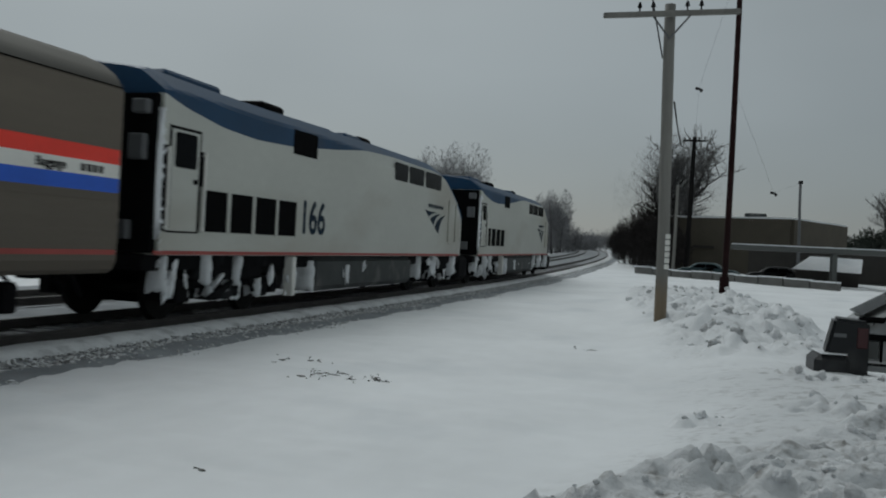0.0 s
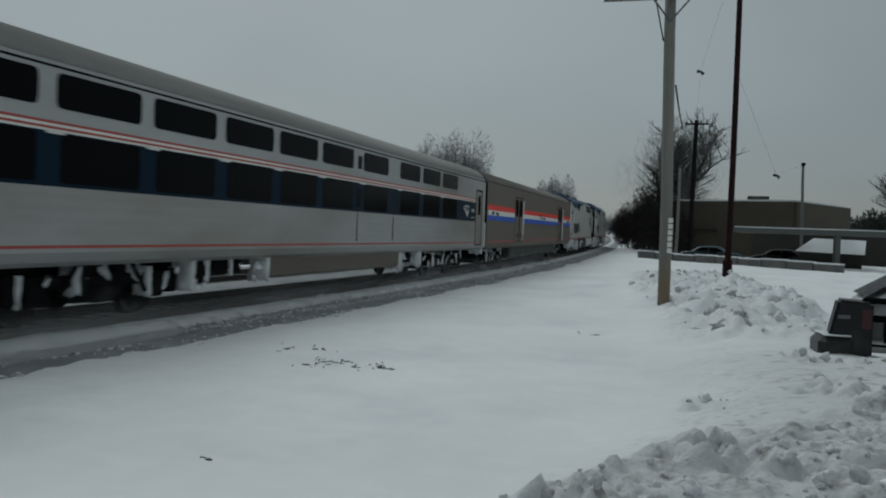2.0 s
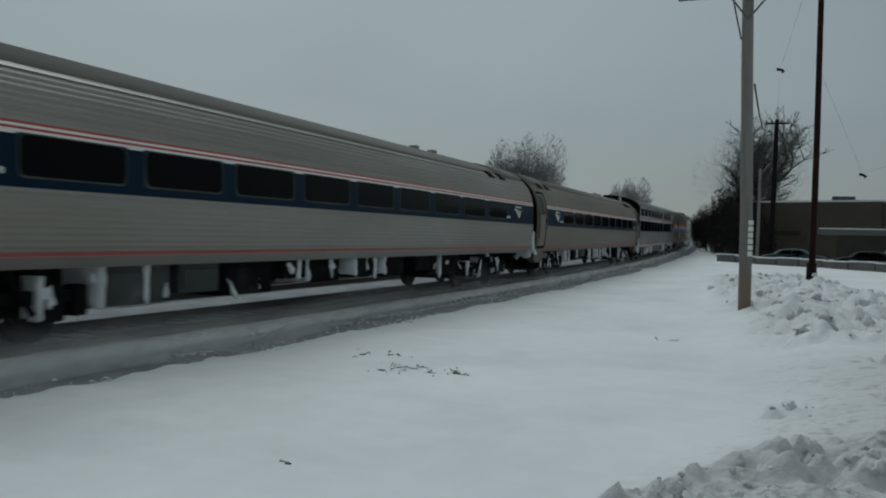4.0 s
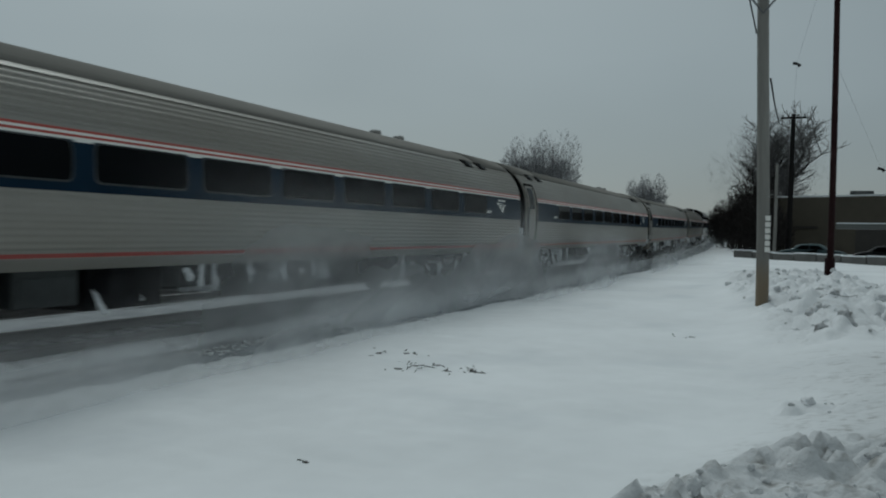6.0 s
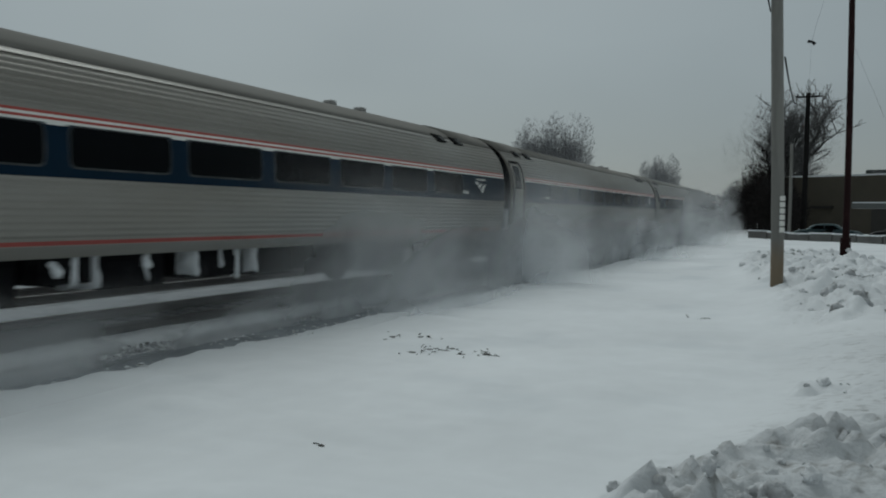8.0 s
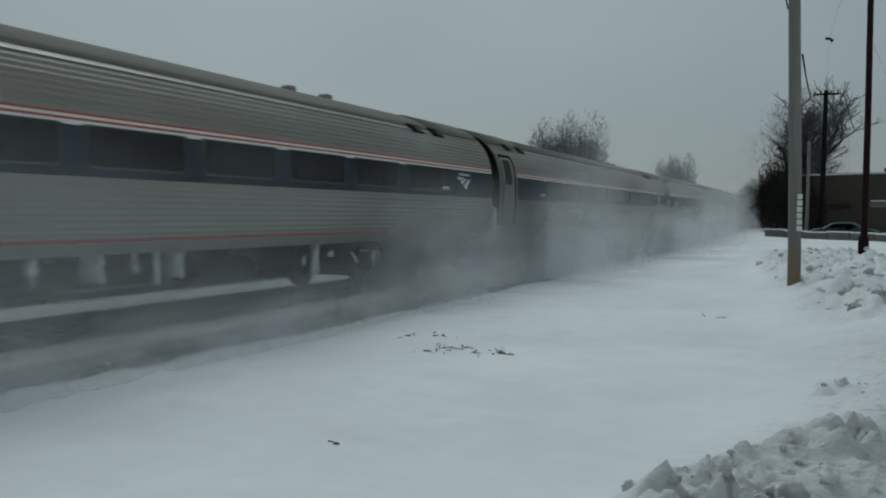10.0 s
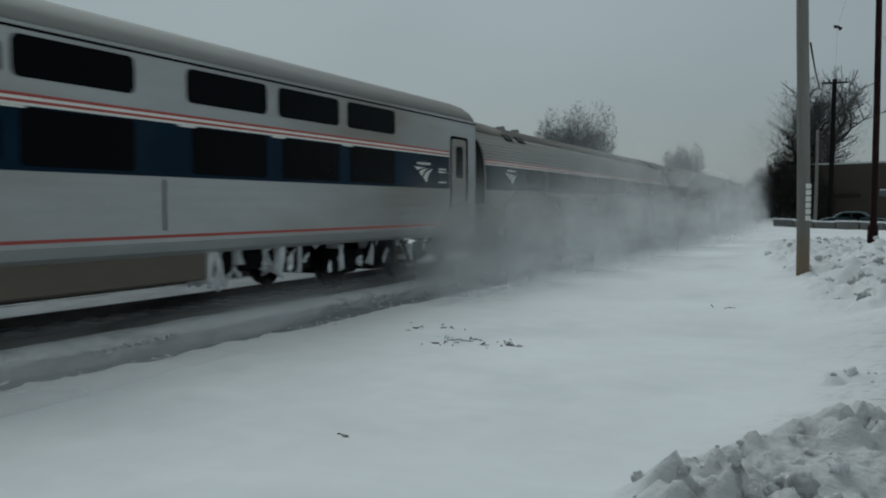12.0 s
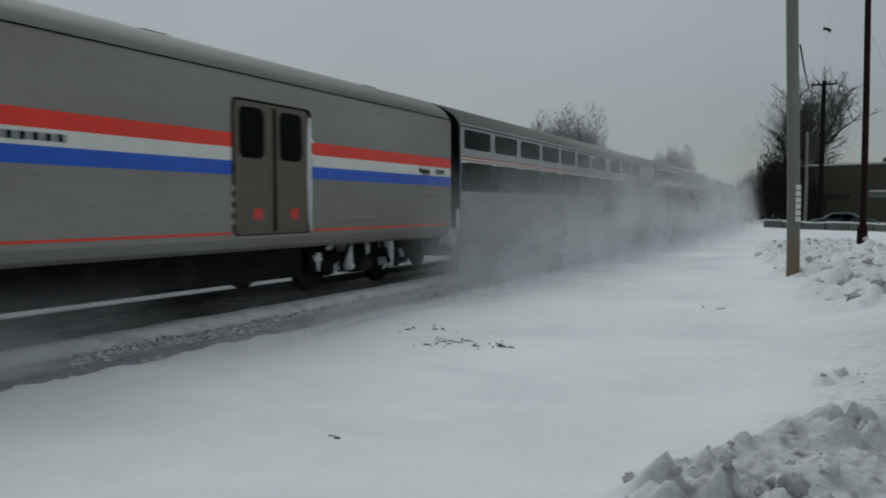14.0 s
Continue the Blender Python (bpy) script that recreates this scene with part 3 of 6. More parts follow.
def emblem(y, z, w, h, x, mat, parent, side=1):
    """A converging three-track swoosh with a word bar above it."""
    for (lo, hi), tip in (((0.0, 0.28), (0.08, 0.43)), ((0.38, 0.63), (0.24, 0.38)), ((0.72, 1.0), (0.50, 0.36))):
        bm = bmesh.new()
        rows = []
        for i in range(9):
            t = i / 8
            pts = []
            for u in (lo, hi):
                ax, az = -0.5 + 0.68 * u, 0.5 - u
                cx, cz = ax + 0.25 * (tip[0] - ax), az + 0.80 * (tip[1] - az)
                px = (1 - t) ** 2 * ax + 2 * t * (1 - t) * cx + t * t * tip[0]
                pz = (1 - t) ** 2 * az + 2 * t * (1 - t) * cz + t * t * (tip[1] + (0.02 if u == lo else 0.0))
                pts.append((px * w, pz * h))
            rows.append(pts)
        vs = [[bm.verts.new((side * x, y + side * a, z + b)) for a, b in r] for r in rows]
        for r0, r1 in zip(vs, vs[1:]):
            bm.faces.new((r0[0], r0[1], r1[1], r1[0]))
        bmesh.ops.recalc_face_normals(bm, faces=bm.faces[:])
        bmesh.ops.solidify(bm, geom=bm.faces[:], thickness=0.008)
        part("emblem_stripe", bm, mat, parent, "curved stripe of a swoosh emblem")
    bm = bmesh.new()
    for i in range(6):
        a = -0.34 + i * 0.125
        box(bm, side * (x - 0.008), side * x, y + side * a * w, y + side * (a + 0.085) * w, z + h * 0.62, z + h * 0.78)
    part("lettering", bm, mat, parent, "row of small lettering bars")


def lettering(text, size, mat, parent, x, y, z, name="lettering", squeeze=1.0):
    cu = bpy.data.curves.new(name, "FONT")
    cu.body, cu.size, cu.extrude, cu.offset = text, size, 0.003, 0.018 * size
    tmp = new("tmp", cu)
    deps = bpy.context.evaluated_depsgraph_get()
    me = bpy.data.meshes.new_from_object(tmp.evaluated_get(deps))
    bpy.data.objects.remove(tmp)
    me.transform(Matrix.Diagonal((squeeze, 1, 1, 1)))
    me.transform(pose(x, y, z, 90, 0, 90))
    me.materials.clear()
    me.materials.append(mat)
    ob = new(name, me)
    ob.parent = parent
    return tagged(ob, "painted lettering")


LUMPS = []
for seed in range(5):
    b = lump(seed + 1, 0.10, 0.14, 0.13, 1.1, 2)
    me_ = bpy.data.meshes.new("ice")
    b.to_mesh(me_)
    b.free()
    me_.materials.append(ICE)
    LUMPS.append(me_)


def ice(parent, places, rnd, size=1.0):
    for p in places:
        o = new("ice_clump", rnd.choice(LUMPS))
        o.parent = parent
        k = size * rnd.uniform(0.25, 0.75)
        o.matrix_basis = Matrix.LocRotScale(p, Euler((rnd.uniform(-0.6, 0.6), rnd.uniform(-0.6, 0.6), rnd.uniform(0, 6))), (k * 0.5, k * rnd.uniform(0.4, 1.1), k * rnd.uniform(0.9, 2.6)))


def caked(parent, x0, x1, y, z0, z1, seed, face=-1):
    """Wind-packed snow plastered on a rear-facing plate, ragged at its lower edge."""
    nx, nz = 5, 7
    V, F = [], []
    for k in (0, 1):
        for i in range(nx + 1):
            u = i / nx
            foot = 0.22 * (noise.noise(Vector((u * 3.1, seed * 1.7, 4))) + 0.3) * (z1 - z0)
            for j in range(nz + 1):
                w = j / nz
                edge = math.sin(math.pi * u) ** 0.5 * math.sin(math.pi * min(max(w, 0.04), 0.96)) ** 0.4
                x = x0 + (x1 - x0) * (u + 0.10 * noise.noise(Vector((w * 2.6, seed * 2.3, u))))
                d = (0.015 + 0.06 * edge * (0.8 + noise.noise(Vector((u * 3, w * 3, seed))))) if k else 0.0
                V.append((x, y + face * d, z0 + foot + (z1 - z0 - foot) * w))
    o = (nx + 1) * (nz + 1)
    for i in range(nx):
        for j in range(nz):
            a = i * (nz + 1) + j
            b = a + nz + 1
            F.append((o + a, o + b, o + b + 1, o + a + 1) if face < 0 else (o + a, o + a + 1, o + b + 1, o + b))
    for i in (0, nx):
        for j in range(nz):
            a = i * (nz + 1) + j
            F.append((a, a + 1, o + a + 1, o + a))
    for i in range(nx):
        for j in (0, nz):
            a = i * (nz + 1) + j
            F.append((a, a + nz + 1, o + a + nz + 1, o + a))
    return mesh_part("caked_snow", V, F, ICE, parent, "snow caked on the rear-facing metal", True)


def wheelset_mesh(r):
    bm = bmesh.new()
    for sd in (-1, 1):
        for a, b, rr in ((0.70, 0.735, r + 0.028), (0.735, 0.82, r)):
            rod(bm, (sd * a, 0, 0), (sd * b, 0, 0), rr, rr, 28)
        rod(bm, (sd * 0.82, 0, 0), (sd * 0.86, 0, 0), r * 0.86, r * 0.42, 20)
        rod(bm, (sd * 0.82, 0, 0), (sd * 1.08, 0, 0), 0.13, 0.11, 10)
        for k in range(6):
            a = k * math.pi / 3
            rod(bm, (sd * 1.0, 0.07 * math.cos(a), 0.07 * math.sin(a)), (sd * 1.095, 0.07 * math.cos(a), 0.07 * math.sin(a)), 0.015, 0.015, 6)
    rod(bm, (-0.8, 0, 0), (0.8, 0, 0), 0.09, 0.09, 10)
    return bm


def bogie(parent, y, rnd, base=2.6, r=0.455, heavy=False):
    bm = bmesh.new()
    for sd in (-1, 1):
        x0, x1 = sd * 0.98, sd * 1.16
        box(bm, x0, x1, -base / 2 - 0.35, base / 2 + 0.35, 0.52, 0.70, 0.03)
        box(bm, x0, x1, -0.55, 0.55, 0.30, 0.56, 0.04)
        for e in (-1, 1):
            box(bm, sd * 0.95, sd * 1.22, e * base / 2 - 0.2, e * base / 2 + 0.2, 0.30, 0.62, 0.04)
            rod(bm, (sd * 1.1, e * 0.42, 0.34), (sd * 1.1, e * 0.42, 0.86), 0.115, 0.115, 10)
            rod(bm, (sd * 1.24, e * 0.95, 0.42), (sd * 1.24, e * 0.55, 0.95), 0.04, 0.04, 8)
            box(bm, sd * 0.95, sd * 1.2, e * (base / 2 + 0.35), e * (base / 2 + 0.6), 0.35, 0.75, 0.03)
        if heavy:
            box(bm, sd * 0.96, sd * 1.3, -base / 2 + 0.2, base / 2 - 0.2, 0.66, 0.98, 0.05)
            rod(bm, (sd * 1.28, -0.7, 0.35), (sd * 1.28, 0.6, 0.82), 0.05, 0.05, 8)
    box(bm, -1.1, 1.1, -0.25, 0.25, 0.48, 0.9, 0.03)
    bg = part("bogie", bm, UNDER, parent, "grimy cast steel bogie caked with snow")
    bg.matrix_basis = Matrix.Translation((0, y, 0))
    for e in (-1, 1):
        ws = part("wheelset", wheelset_mesh(r), WHEEL, bg, "steel wheels on an axle")
        ws.matrix_basis = Matrix.Translation((0, e * base / 2, r))
    places = []
    for sd in (1, -1):
        for _ in range(10 if sd > 0 else 4):
            places.append((sd * rnd.uniform(1.06, 1.22), rnd.uniform(-base / 2 - 0.7, base / 2 + 0.7), rnd.uniform(0.35, 0.95)))
    ice(bg, places, rnd)
    for e in (-base / 2 - 0.36, -0.56, base / 2 - 0.21):
        caked(bg, 0.92, 1.26, e, rnd.uniform(0.28, 0.4), rnd.uniform(0.7, 0.95), rnd.randint(1, 99))
    # dark blocks added to imitate the shade between the wheels
    for e in (-0.75, 0.75):
        shade_block = bmesh.new()
        box(shade_block, -0.72, 0.72, e - 0.35, e + 0.35, 0.22, 0.9, 0.03)
        part("brake_rigging", shade_block, UNDER, bg, "dark block added as shade between the wheels")
    return bg


def underfloor(parent, spans, rnd, low=0.42, top=1.0, mat=None):
    for y0, y1 in spans:
        y = y0
        while y < y1 - 0.3:
            w = min(rnd.uniform(0.5, 1.5), y1 - y)
            d = rnd.uniform(low, low + 0.25)
            bm = bmesh.new()
            xo = rnd.uniform(1.18, 1.36)
            box(bm, -xo, xo, y, y + w - 0.12, d, top, 0.02)
            for sd in (1, -1):
                box(bm, sd * xo, sd * (xo + 0.02), y + 0.08, y + w - 0.2, d + 0.1, top - 0.12, 0.0)
            part("equipment_box", bm, rnd.choice((UNDER, UNDER, UNDER, TANK_GREY)), parent)
            if rnd.random() < 0.55:
                caked(parent, rnd.uniform(0.55, 1.1), xo + 0.03, y, d + rnd.uniform(-0.06, 0.1), top + 0.02, rnd.randint(1, 99))
            if rnd.random() < 0.4:
                caked(parent, xo - 0.08, xo + 0.06, y + w * 0.55, d - 0.05, top, rnd.randint(1, 99))
            if rnd.random() < 0.8:
                ice(parent, [(sd * rnd.uniform(1.2, 1.36), y + rnd.uniform(0, w), rnd.uniform(d, 0.95)) for sd in (1, 1, -1)], rnd, 0.85)
            y += w + rnd.choice((0.0, 0.15, 0.5))


def coupler_end(parent, y, sgn, top, width=1.0):
    """Diaphragm and coupler at one end."""
    bm = bmesh.new()
    w = 0.62 * width
    for sd in (-1, 1):
        box(bm, sd * (w - 0.12), sd * w, y, y + sgn * 0.33, 1.15, top, 0.03)
    box(bm, -w, w, y, y + sgn * 0.33, top - 0.14, top, 0.03)
    box(bm, -w, w, y, y + sgn * 0.30, 1.12, 1.24, 0.0)
    part("diaphragm", bm, BLACK, parent, "black rubber gangway bellows")
    bm = bmesh.new()
    box(bm, -0.16, 0.16, y - sgn * 0.1, y + sgn * 0.36, 0.70, 0.98, 0.04)
    box(bm, -1.05, 1.05, y - sgn * 0.5, y - sgn * 0.1, 0.82, 1.02, 0.03)
    for sd in (-1, 1):
        rod(bm, (sd * 0.5, y, 0.75), (sd * 0.45, y + sgn * 0.3, 0.5), 0.035, 0.035, 6)
        rod(bm, (sd * 0.8, y, 0.8), (sd * 0.75, y + sgn * 0.28, 0.48), 0.03, 0.03, 6)
    part("coupler", bm, UNDER, parent, "coupler and hoses")


AMF = [(1.42, 0.98), (1.50, 1.12), (1.545, 1.30), (1.575, 1.60), (1.588, 1.90), (1.585, 2.30), (1.562, 2.60), (1.50, 2.85), (1.40, 3.08),
       (1.24, 3.30), (1.02, 3.49), (0.75, 3.64), (0.42, 3.75), (0.0, 3.79)]


def tube_coach(rnd, label, pane=(2.30, 2.96), first=False, steel=STEEL):
    """Low tubular stainless coach; a vestibule door at its rear end (-y), on the first coach at both ends."""
    car = thing("passenger_coach", label, "train car", "train")
    prof = fluted(fluted(AMF, [(1.22, 1.86)], 0.075, 0.008), [(2.72, 3.36)], 0.075, 0.021)
    shell("body", prof, -HALF, HALF, steel, car, "fluted stainless steel side")
    for e in (-1, 1):
        shell("end_wall", [(x * 0.985, z - 0.01) for x, z in AMF], e * HALF, e * (HALF + 0.02), BLACK, car, "plain black end wall")
    def roof_line(lift, z0):
        return [(edge_x(AMF, z0) + lift, z0)] + [(x + lift, z + lift) for x, z in AMF if z > z0 + 0.04]
    shell("roof", roof_line(0.003, 3.38), -HALF + 0.02, HALF - 0.02, SOOTY_ROOF, car, "smooth sooty metal roof", True, True)
    for e in (-1, 1):
        y0, y1 = sorted((e * (HALF - 0.01), e * (HALF - 2.7)))
        shell("roof_hood", roof_line(0.022, 3.36), y0, y1, SOOTY_ROOF, car, "raised roof sheet over the vestibule", True, True)
    rear = -13.0
    # blue band with its stripes: rear of door, door pillar, and the long run
    front = 11.28 if first else HALF - 0.02
    for y0, y1 in ((rear + 1.62, front),):
        panel("blue_band", AMF, y0, y1, 1.92, 2.535, BLUE, car, "dark blue window band")
        panel("stripe", AMF, y0, y1, 2.632, 2.665, STRIPE_RED, car, "thin red stripe")
        panel("stripe", AMF, y0, y1, 2.600, 2.632, WHITE, car, "thin white stripe")
        panel("stripe", AMF, y0, y1, 2.568, 2.600, STRIPE_RED, car, "thin red stripe")
        panel("stripe", AMF, y0, y1, 2.536, 2.568, WHITE, car, "thin white stripe")
        panel("sill_stripe", AMF, y0, y1, 1.135, 1.185, DULL_RED, car, "dull red sill stripe")
    panel("drip_rail", AMF, rear + 1.62, front, 1.872, 1.912, steel, car, "", proud=0.02)
    for i in range(9):
        y = rear + 4.44 + 2.07 * i
        if y + 1.69 > front - 0.3:
            continue
        for sd, rim in zip((1, -1), panel("window", AMF, y - 0.025, y + 1.715, 2.025, 2.53, TANK_GREY, car, "window in a grey rubber frame", proud=0.008, round_=0.10)):
            panel("pane", AMF, y, y + 1.69, 2.05, 2.515, GLASS, rim, "long dark tinted pane", (sd,), 0.012, 0.012, 0.09)
        panel("lining_tick", AMF, y - 0.34, y - 0.04, 2.512, 2.536, WHITE, car, "", proud=0.010)
    # door, black jamb panel, glass
    ends = [(rear + 0.40, rear + 1.52)] + ([(11.42, 12.50)] if first else [])
    for d0, d1 in ends:
        panel("door_surround", AMF, d0 - 0.10, d1 + 0.10, 1.02, 3.18, steel, car, "smooth stainless door surround", proud=0.020, thick=0.03)
        panel("door_jamb", AMF, d0, d1, 1.10, 3.10, BLACK, car, "black panel behind the door", proud=0.024, round_=0.14)
        doors = panel("door", AMF, d0 + 0.05, d1 - 0.16, 1.20, 3.02, steel, car, "plain stainless vestibule door", proud=0.030, round_=0.10)
        for sd, d in zip((1, -1), doors):
            panel("door_window", AMF, d0 + 0.22, d1 - 0.34, *pane, GLASS, d, "", (sd,), 0.036, 0.01, 0.07)
            bm = bmesh.new()
            rod(bm, (sd * (edge_x(AMF, 1.5) + 0.07), d0 + 0.02, 1.45), (sd * (edge_x(AMF, 2.3) + 0.07), d0 + 0.02, 2.35), 0.018, 0.018, 6)
            part("grab_rail", bm, GALV, car, "bright grab rail")
            boxed("door_step", (sd * 1.28, sd * 1.50, d0, d1, 0.62, 0.70), STEEL_DIRTY, car, "folded step under the door", 0.01)
            boxed("step_well", (sd * 1.20, sd * 1.47, d0 - 0.05, d1 + 0.05, 0.70, 1.03), STEEL_DIRTY, car, "grimy step well", 0.01)
    for y in (rear + 1.55, rear + 2.66, 26 + rear - 4.14, 26 + rear - 3.1):
        for sd in (1, -1):
            bm = bmesh.new()
            strip(bm, AMF, y, y + 0.5, 3.27, 3.45, sd, 0.055, 0.06)
            hatch = part("roof_hatch", bm, BLACK, car, "dark roof vent")
            bm = bmesh.new()
            strip(bm, AMF, y + 0.24, y + 0.44, 3.30, 3.42, sd, 0.066, 0.02)
            part("vent_cover", bm, TANK_GREY, hatch)
    for y, w in (((rear + 3.28, 0.9),) if first else ((26 + rear - 2.1, 0.86),)):
        for sd in (1, -1):
            emblem(y, 2.23, w, 0.29, 1.60, WHITE, car, sd)
    for y in (rear + 4.1, 26 + rear - (2.5 if first else 3.05)):
        bm = bmesh.new()
        for i in range(5):
            box(bm, 1.585, 1.594, y - 0.3 + 0.09 * i, y - 0.24 + 0.09 * i, 2.06, 2.13)
        part("lettering", bm, WHITE, car, "small number bars")
    for e in (-1, 1):
        coupler_end(car, e * HALF, e, 3.3)
        bogie(car, e * 8.95, rnd)
    underfloor(car, [(-6.9, 6.9)], rnd)
    # ragged ice down the rear corner
    ice(car, [(1.50 + 0.03 * rnd.random(), -HALF + 0.02, 1.0 + 0.25 * i) for i in range(4)], rnd, 0.6)
    for x0, x1, z0, z1 in ((0.72, 1.40, 0.72, 1.75), (1.36, 1.50, 0.95, 1.7), (-1.40, -0.72, 0.72, 1.7)):
        caked(car, x0, x1, -HALF - 0.02, z0, z1, rnd.randint(1, 99))
    bm = bmesh.new()
    rod(bm, (1.02, -HALF - 0.01, 1.35), (1.02, -HALF - 0.13, 1.35), 0.13, 0.13, 16)
    part("cable_socket", bm, BLACK, car, "round black cable socket")
    for k in range(2):
        boxed("roof_pod", (-0.12, 0.12, 6.0 + k * 1.3, 6.22 + k * 1.3, 3.77, 3.93), ROOF_STEEL, car, "", 0.03)
    return car


VIEW = [(1.42, 0.86), (1.50, 0.92), (1.555, 1.05), (1.56, 2.2), (1.555, 3.42), (1.53, 3.50), (1.40, 3.68), (1.18, 3.83), (0.85, 3.96), (0.45, 4.05), (0.0, 4.08)]
VIEW_WINDOWS = [0.53, 2.62, 4.69, 6.76, 8.78, 10.80, 13.20, 15.90, 17.96, 20.00]


def sleeper(rnd, label):
    """Tall sleeping car with two rows of windows; its door is at the front (+y)."""
    car = thing("sleeping_car", label, "train car", "train")
    prof = fluted(VIEW, [(1.20, 1.84)], 0.16, 0.002)
    shell("body", prof, -HALF, HALF, BRUSHED, car, "smooth stainless steel side")
    for e in (-1, 1):
        shell("end_wall", [(x * 0.985, z - 0.01) for x, z in VIEW], e * HALF, e * (HALF + 0.02), BLACK, car, "plain black end wall")
    shell("roof", [(x + 0.012, z + 0.008) for x, z in VIEW if z > 3.46], -HALF + 0.02, HALF - 0.02, ROOF_STEEL, car, "pale metal roof", True, True)
    panel("cant_rail", VIEW, -HALF, HALF, 3.415, 3.445, BLACK, car, "", proud=0.012)
    rear = -13.0
    b0, b1 = rear + 0.32, 26 + rear - 1.75
    panel("blue_band", VIEW, b0, b1, 1.90, 2.60, BLUE, car, "dark blue window band")
    for z0, z1, m in ((2.70, 2.735, STRIPE_RED), (2.665, 2.70, WHITE), (2.632, 2.665, STRIPE_RED), (2.602, 2.632, WHITE)):
        panel("stripe", VIEW, b0, b1, z0, z1, m, car, "thin red stripe" if m is STRIPE_RED else "thin white stripe")
    panel("sill_stripe", VIEW, b0, 26 + rear - 0.9, 1.105, 1.145, STRIPE_RED, car, "red sill stripe")
    for u in VIEW_WINDOWS:
        y = rear + u
        panel("upper_window", VIEW, y - 0.04, y + 1.72, 2.905, 3.36, GLASS, car, "dark tinted upper window", proud=0.008, round_=0.09)
        panel("lining_tick", VIEW, y - 0.22, y + 0.12, 2.572, 2.598, WHITE, car, "", proud=0.012)
        panel("lower_window", VIEW, y + 0.05, y + 1.70, 1.95, 2.58, GLASS, car, "dark tinted window", proud=0.009, round_=0.06)
    panel("slot_window", VIEW, rear + 12.80, rear + 13.04, 2.93, 3.25, GLASS, car, "", proud=0.008, round_=0.05)
    panel("slot_window", VIEW, rear + 12.79, rear + 13.01, 2.02, 2.44, GLASS, car, "", proud=0.012)
    d0 = 26 + rear - 1.70
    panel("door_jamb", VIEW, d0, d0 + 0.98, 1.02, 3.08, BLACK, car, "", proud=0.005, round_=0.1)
    for sd, d in zip((1, -1), panel("door", VIEW, d0 + 0.06, d0 + 0.84, 1.06, 3.02, STEEL, car, "stainless vestibule door", proud=0.014, round_=0.09)):
        panel("door_window", VIEW, d0 + 0.28, d0 + 0.66, 2.15, 2.86, GLASS, d, "", (sd,), 0.02, 0.01, 0.08)
    for sd in (1, -1):
        emblem(26 + rear - 3.05, 2.18, 0.84, 0.32, 1.575, WHITE, car, sd)
    bm = bmesh.new()
    for z in (2.30, 2.24, 2.02):
        box(bm, 1.560, 1.572, 26 + rear - 2.32, 26 + rear - 1.95, z, z + 0.03)
    part("lettering", bm, WHITE, car, "small data bars")
    for sd in (1, -1):
        seam = bmesh.new()
        for u in (12.85, 15.4):
            box(seam, sd * 1.55, sd * 1.569, rear + u, rear + u + 0.025, 1.2, 1.86)
        part("panel_seam", seam, UNDER, car)
    for e in (-1, 1):
        coupler_end(car, e * HALF, e, 3.4)
        bogie(car, e * 8.95, rnd)
    for sd in (1, -1):
        boxed("side_skirt", (sd * 1.28, sd * 1.42, -4.2, 3.4, 0.48, 0.90), STEEL_DIRTY, car, "grey equipment skirt", 0.03)
    underfloor(car, [(-6.8, -4.4), (3.6, 6.8)], rnd, 0.40, 0.90)
    for x0, x1, z0, z1 in ((1.05, 1.45, 0.6, 1.05), (1.46, 1.53, 0.9, 1.5)):
        caked(car, x0, x1, -HALF - 0.02, z0, z1, rnd.randint(1, 99))
    for e in (-6.9, -4.3, 3.5, 5.2):
        caked(car, 1.0, 1.44, e, 0.35, 0.9, rnd.randint(1, 99))
        ice(car, [(1.35, e + rnd.uniform(-0.5, 0.5), rnd.uniform(0.4, 0.8)) for _ in range(4)], rnd, 1.1)
    return car


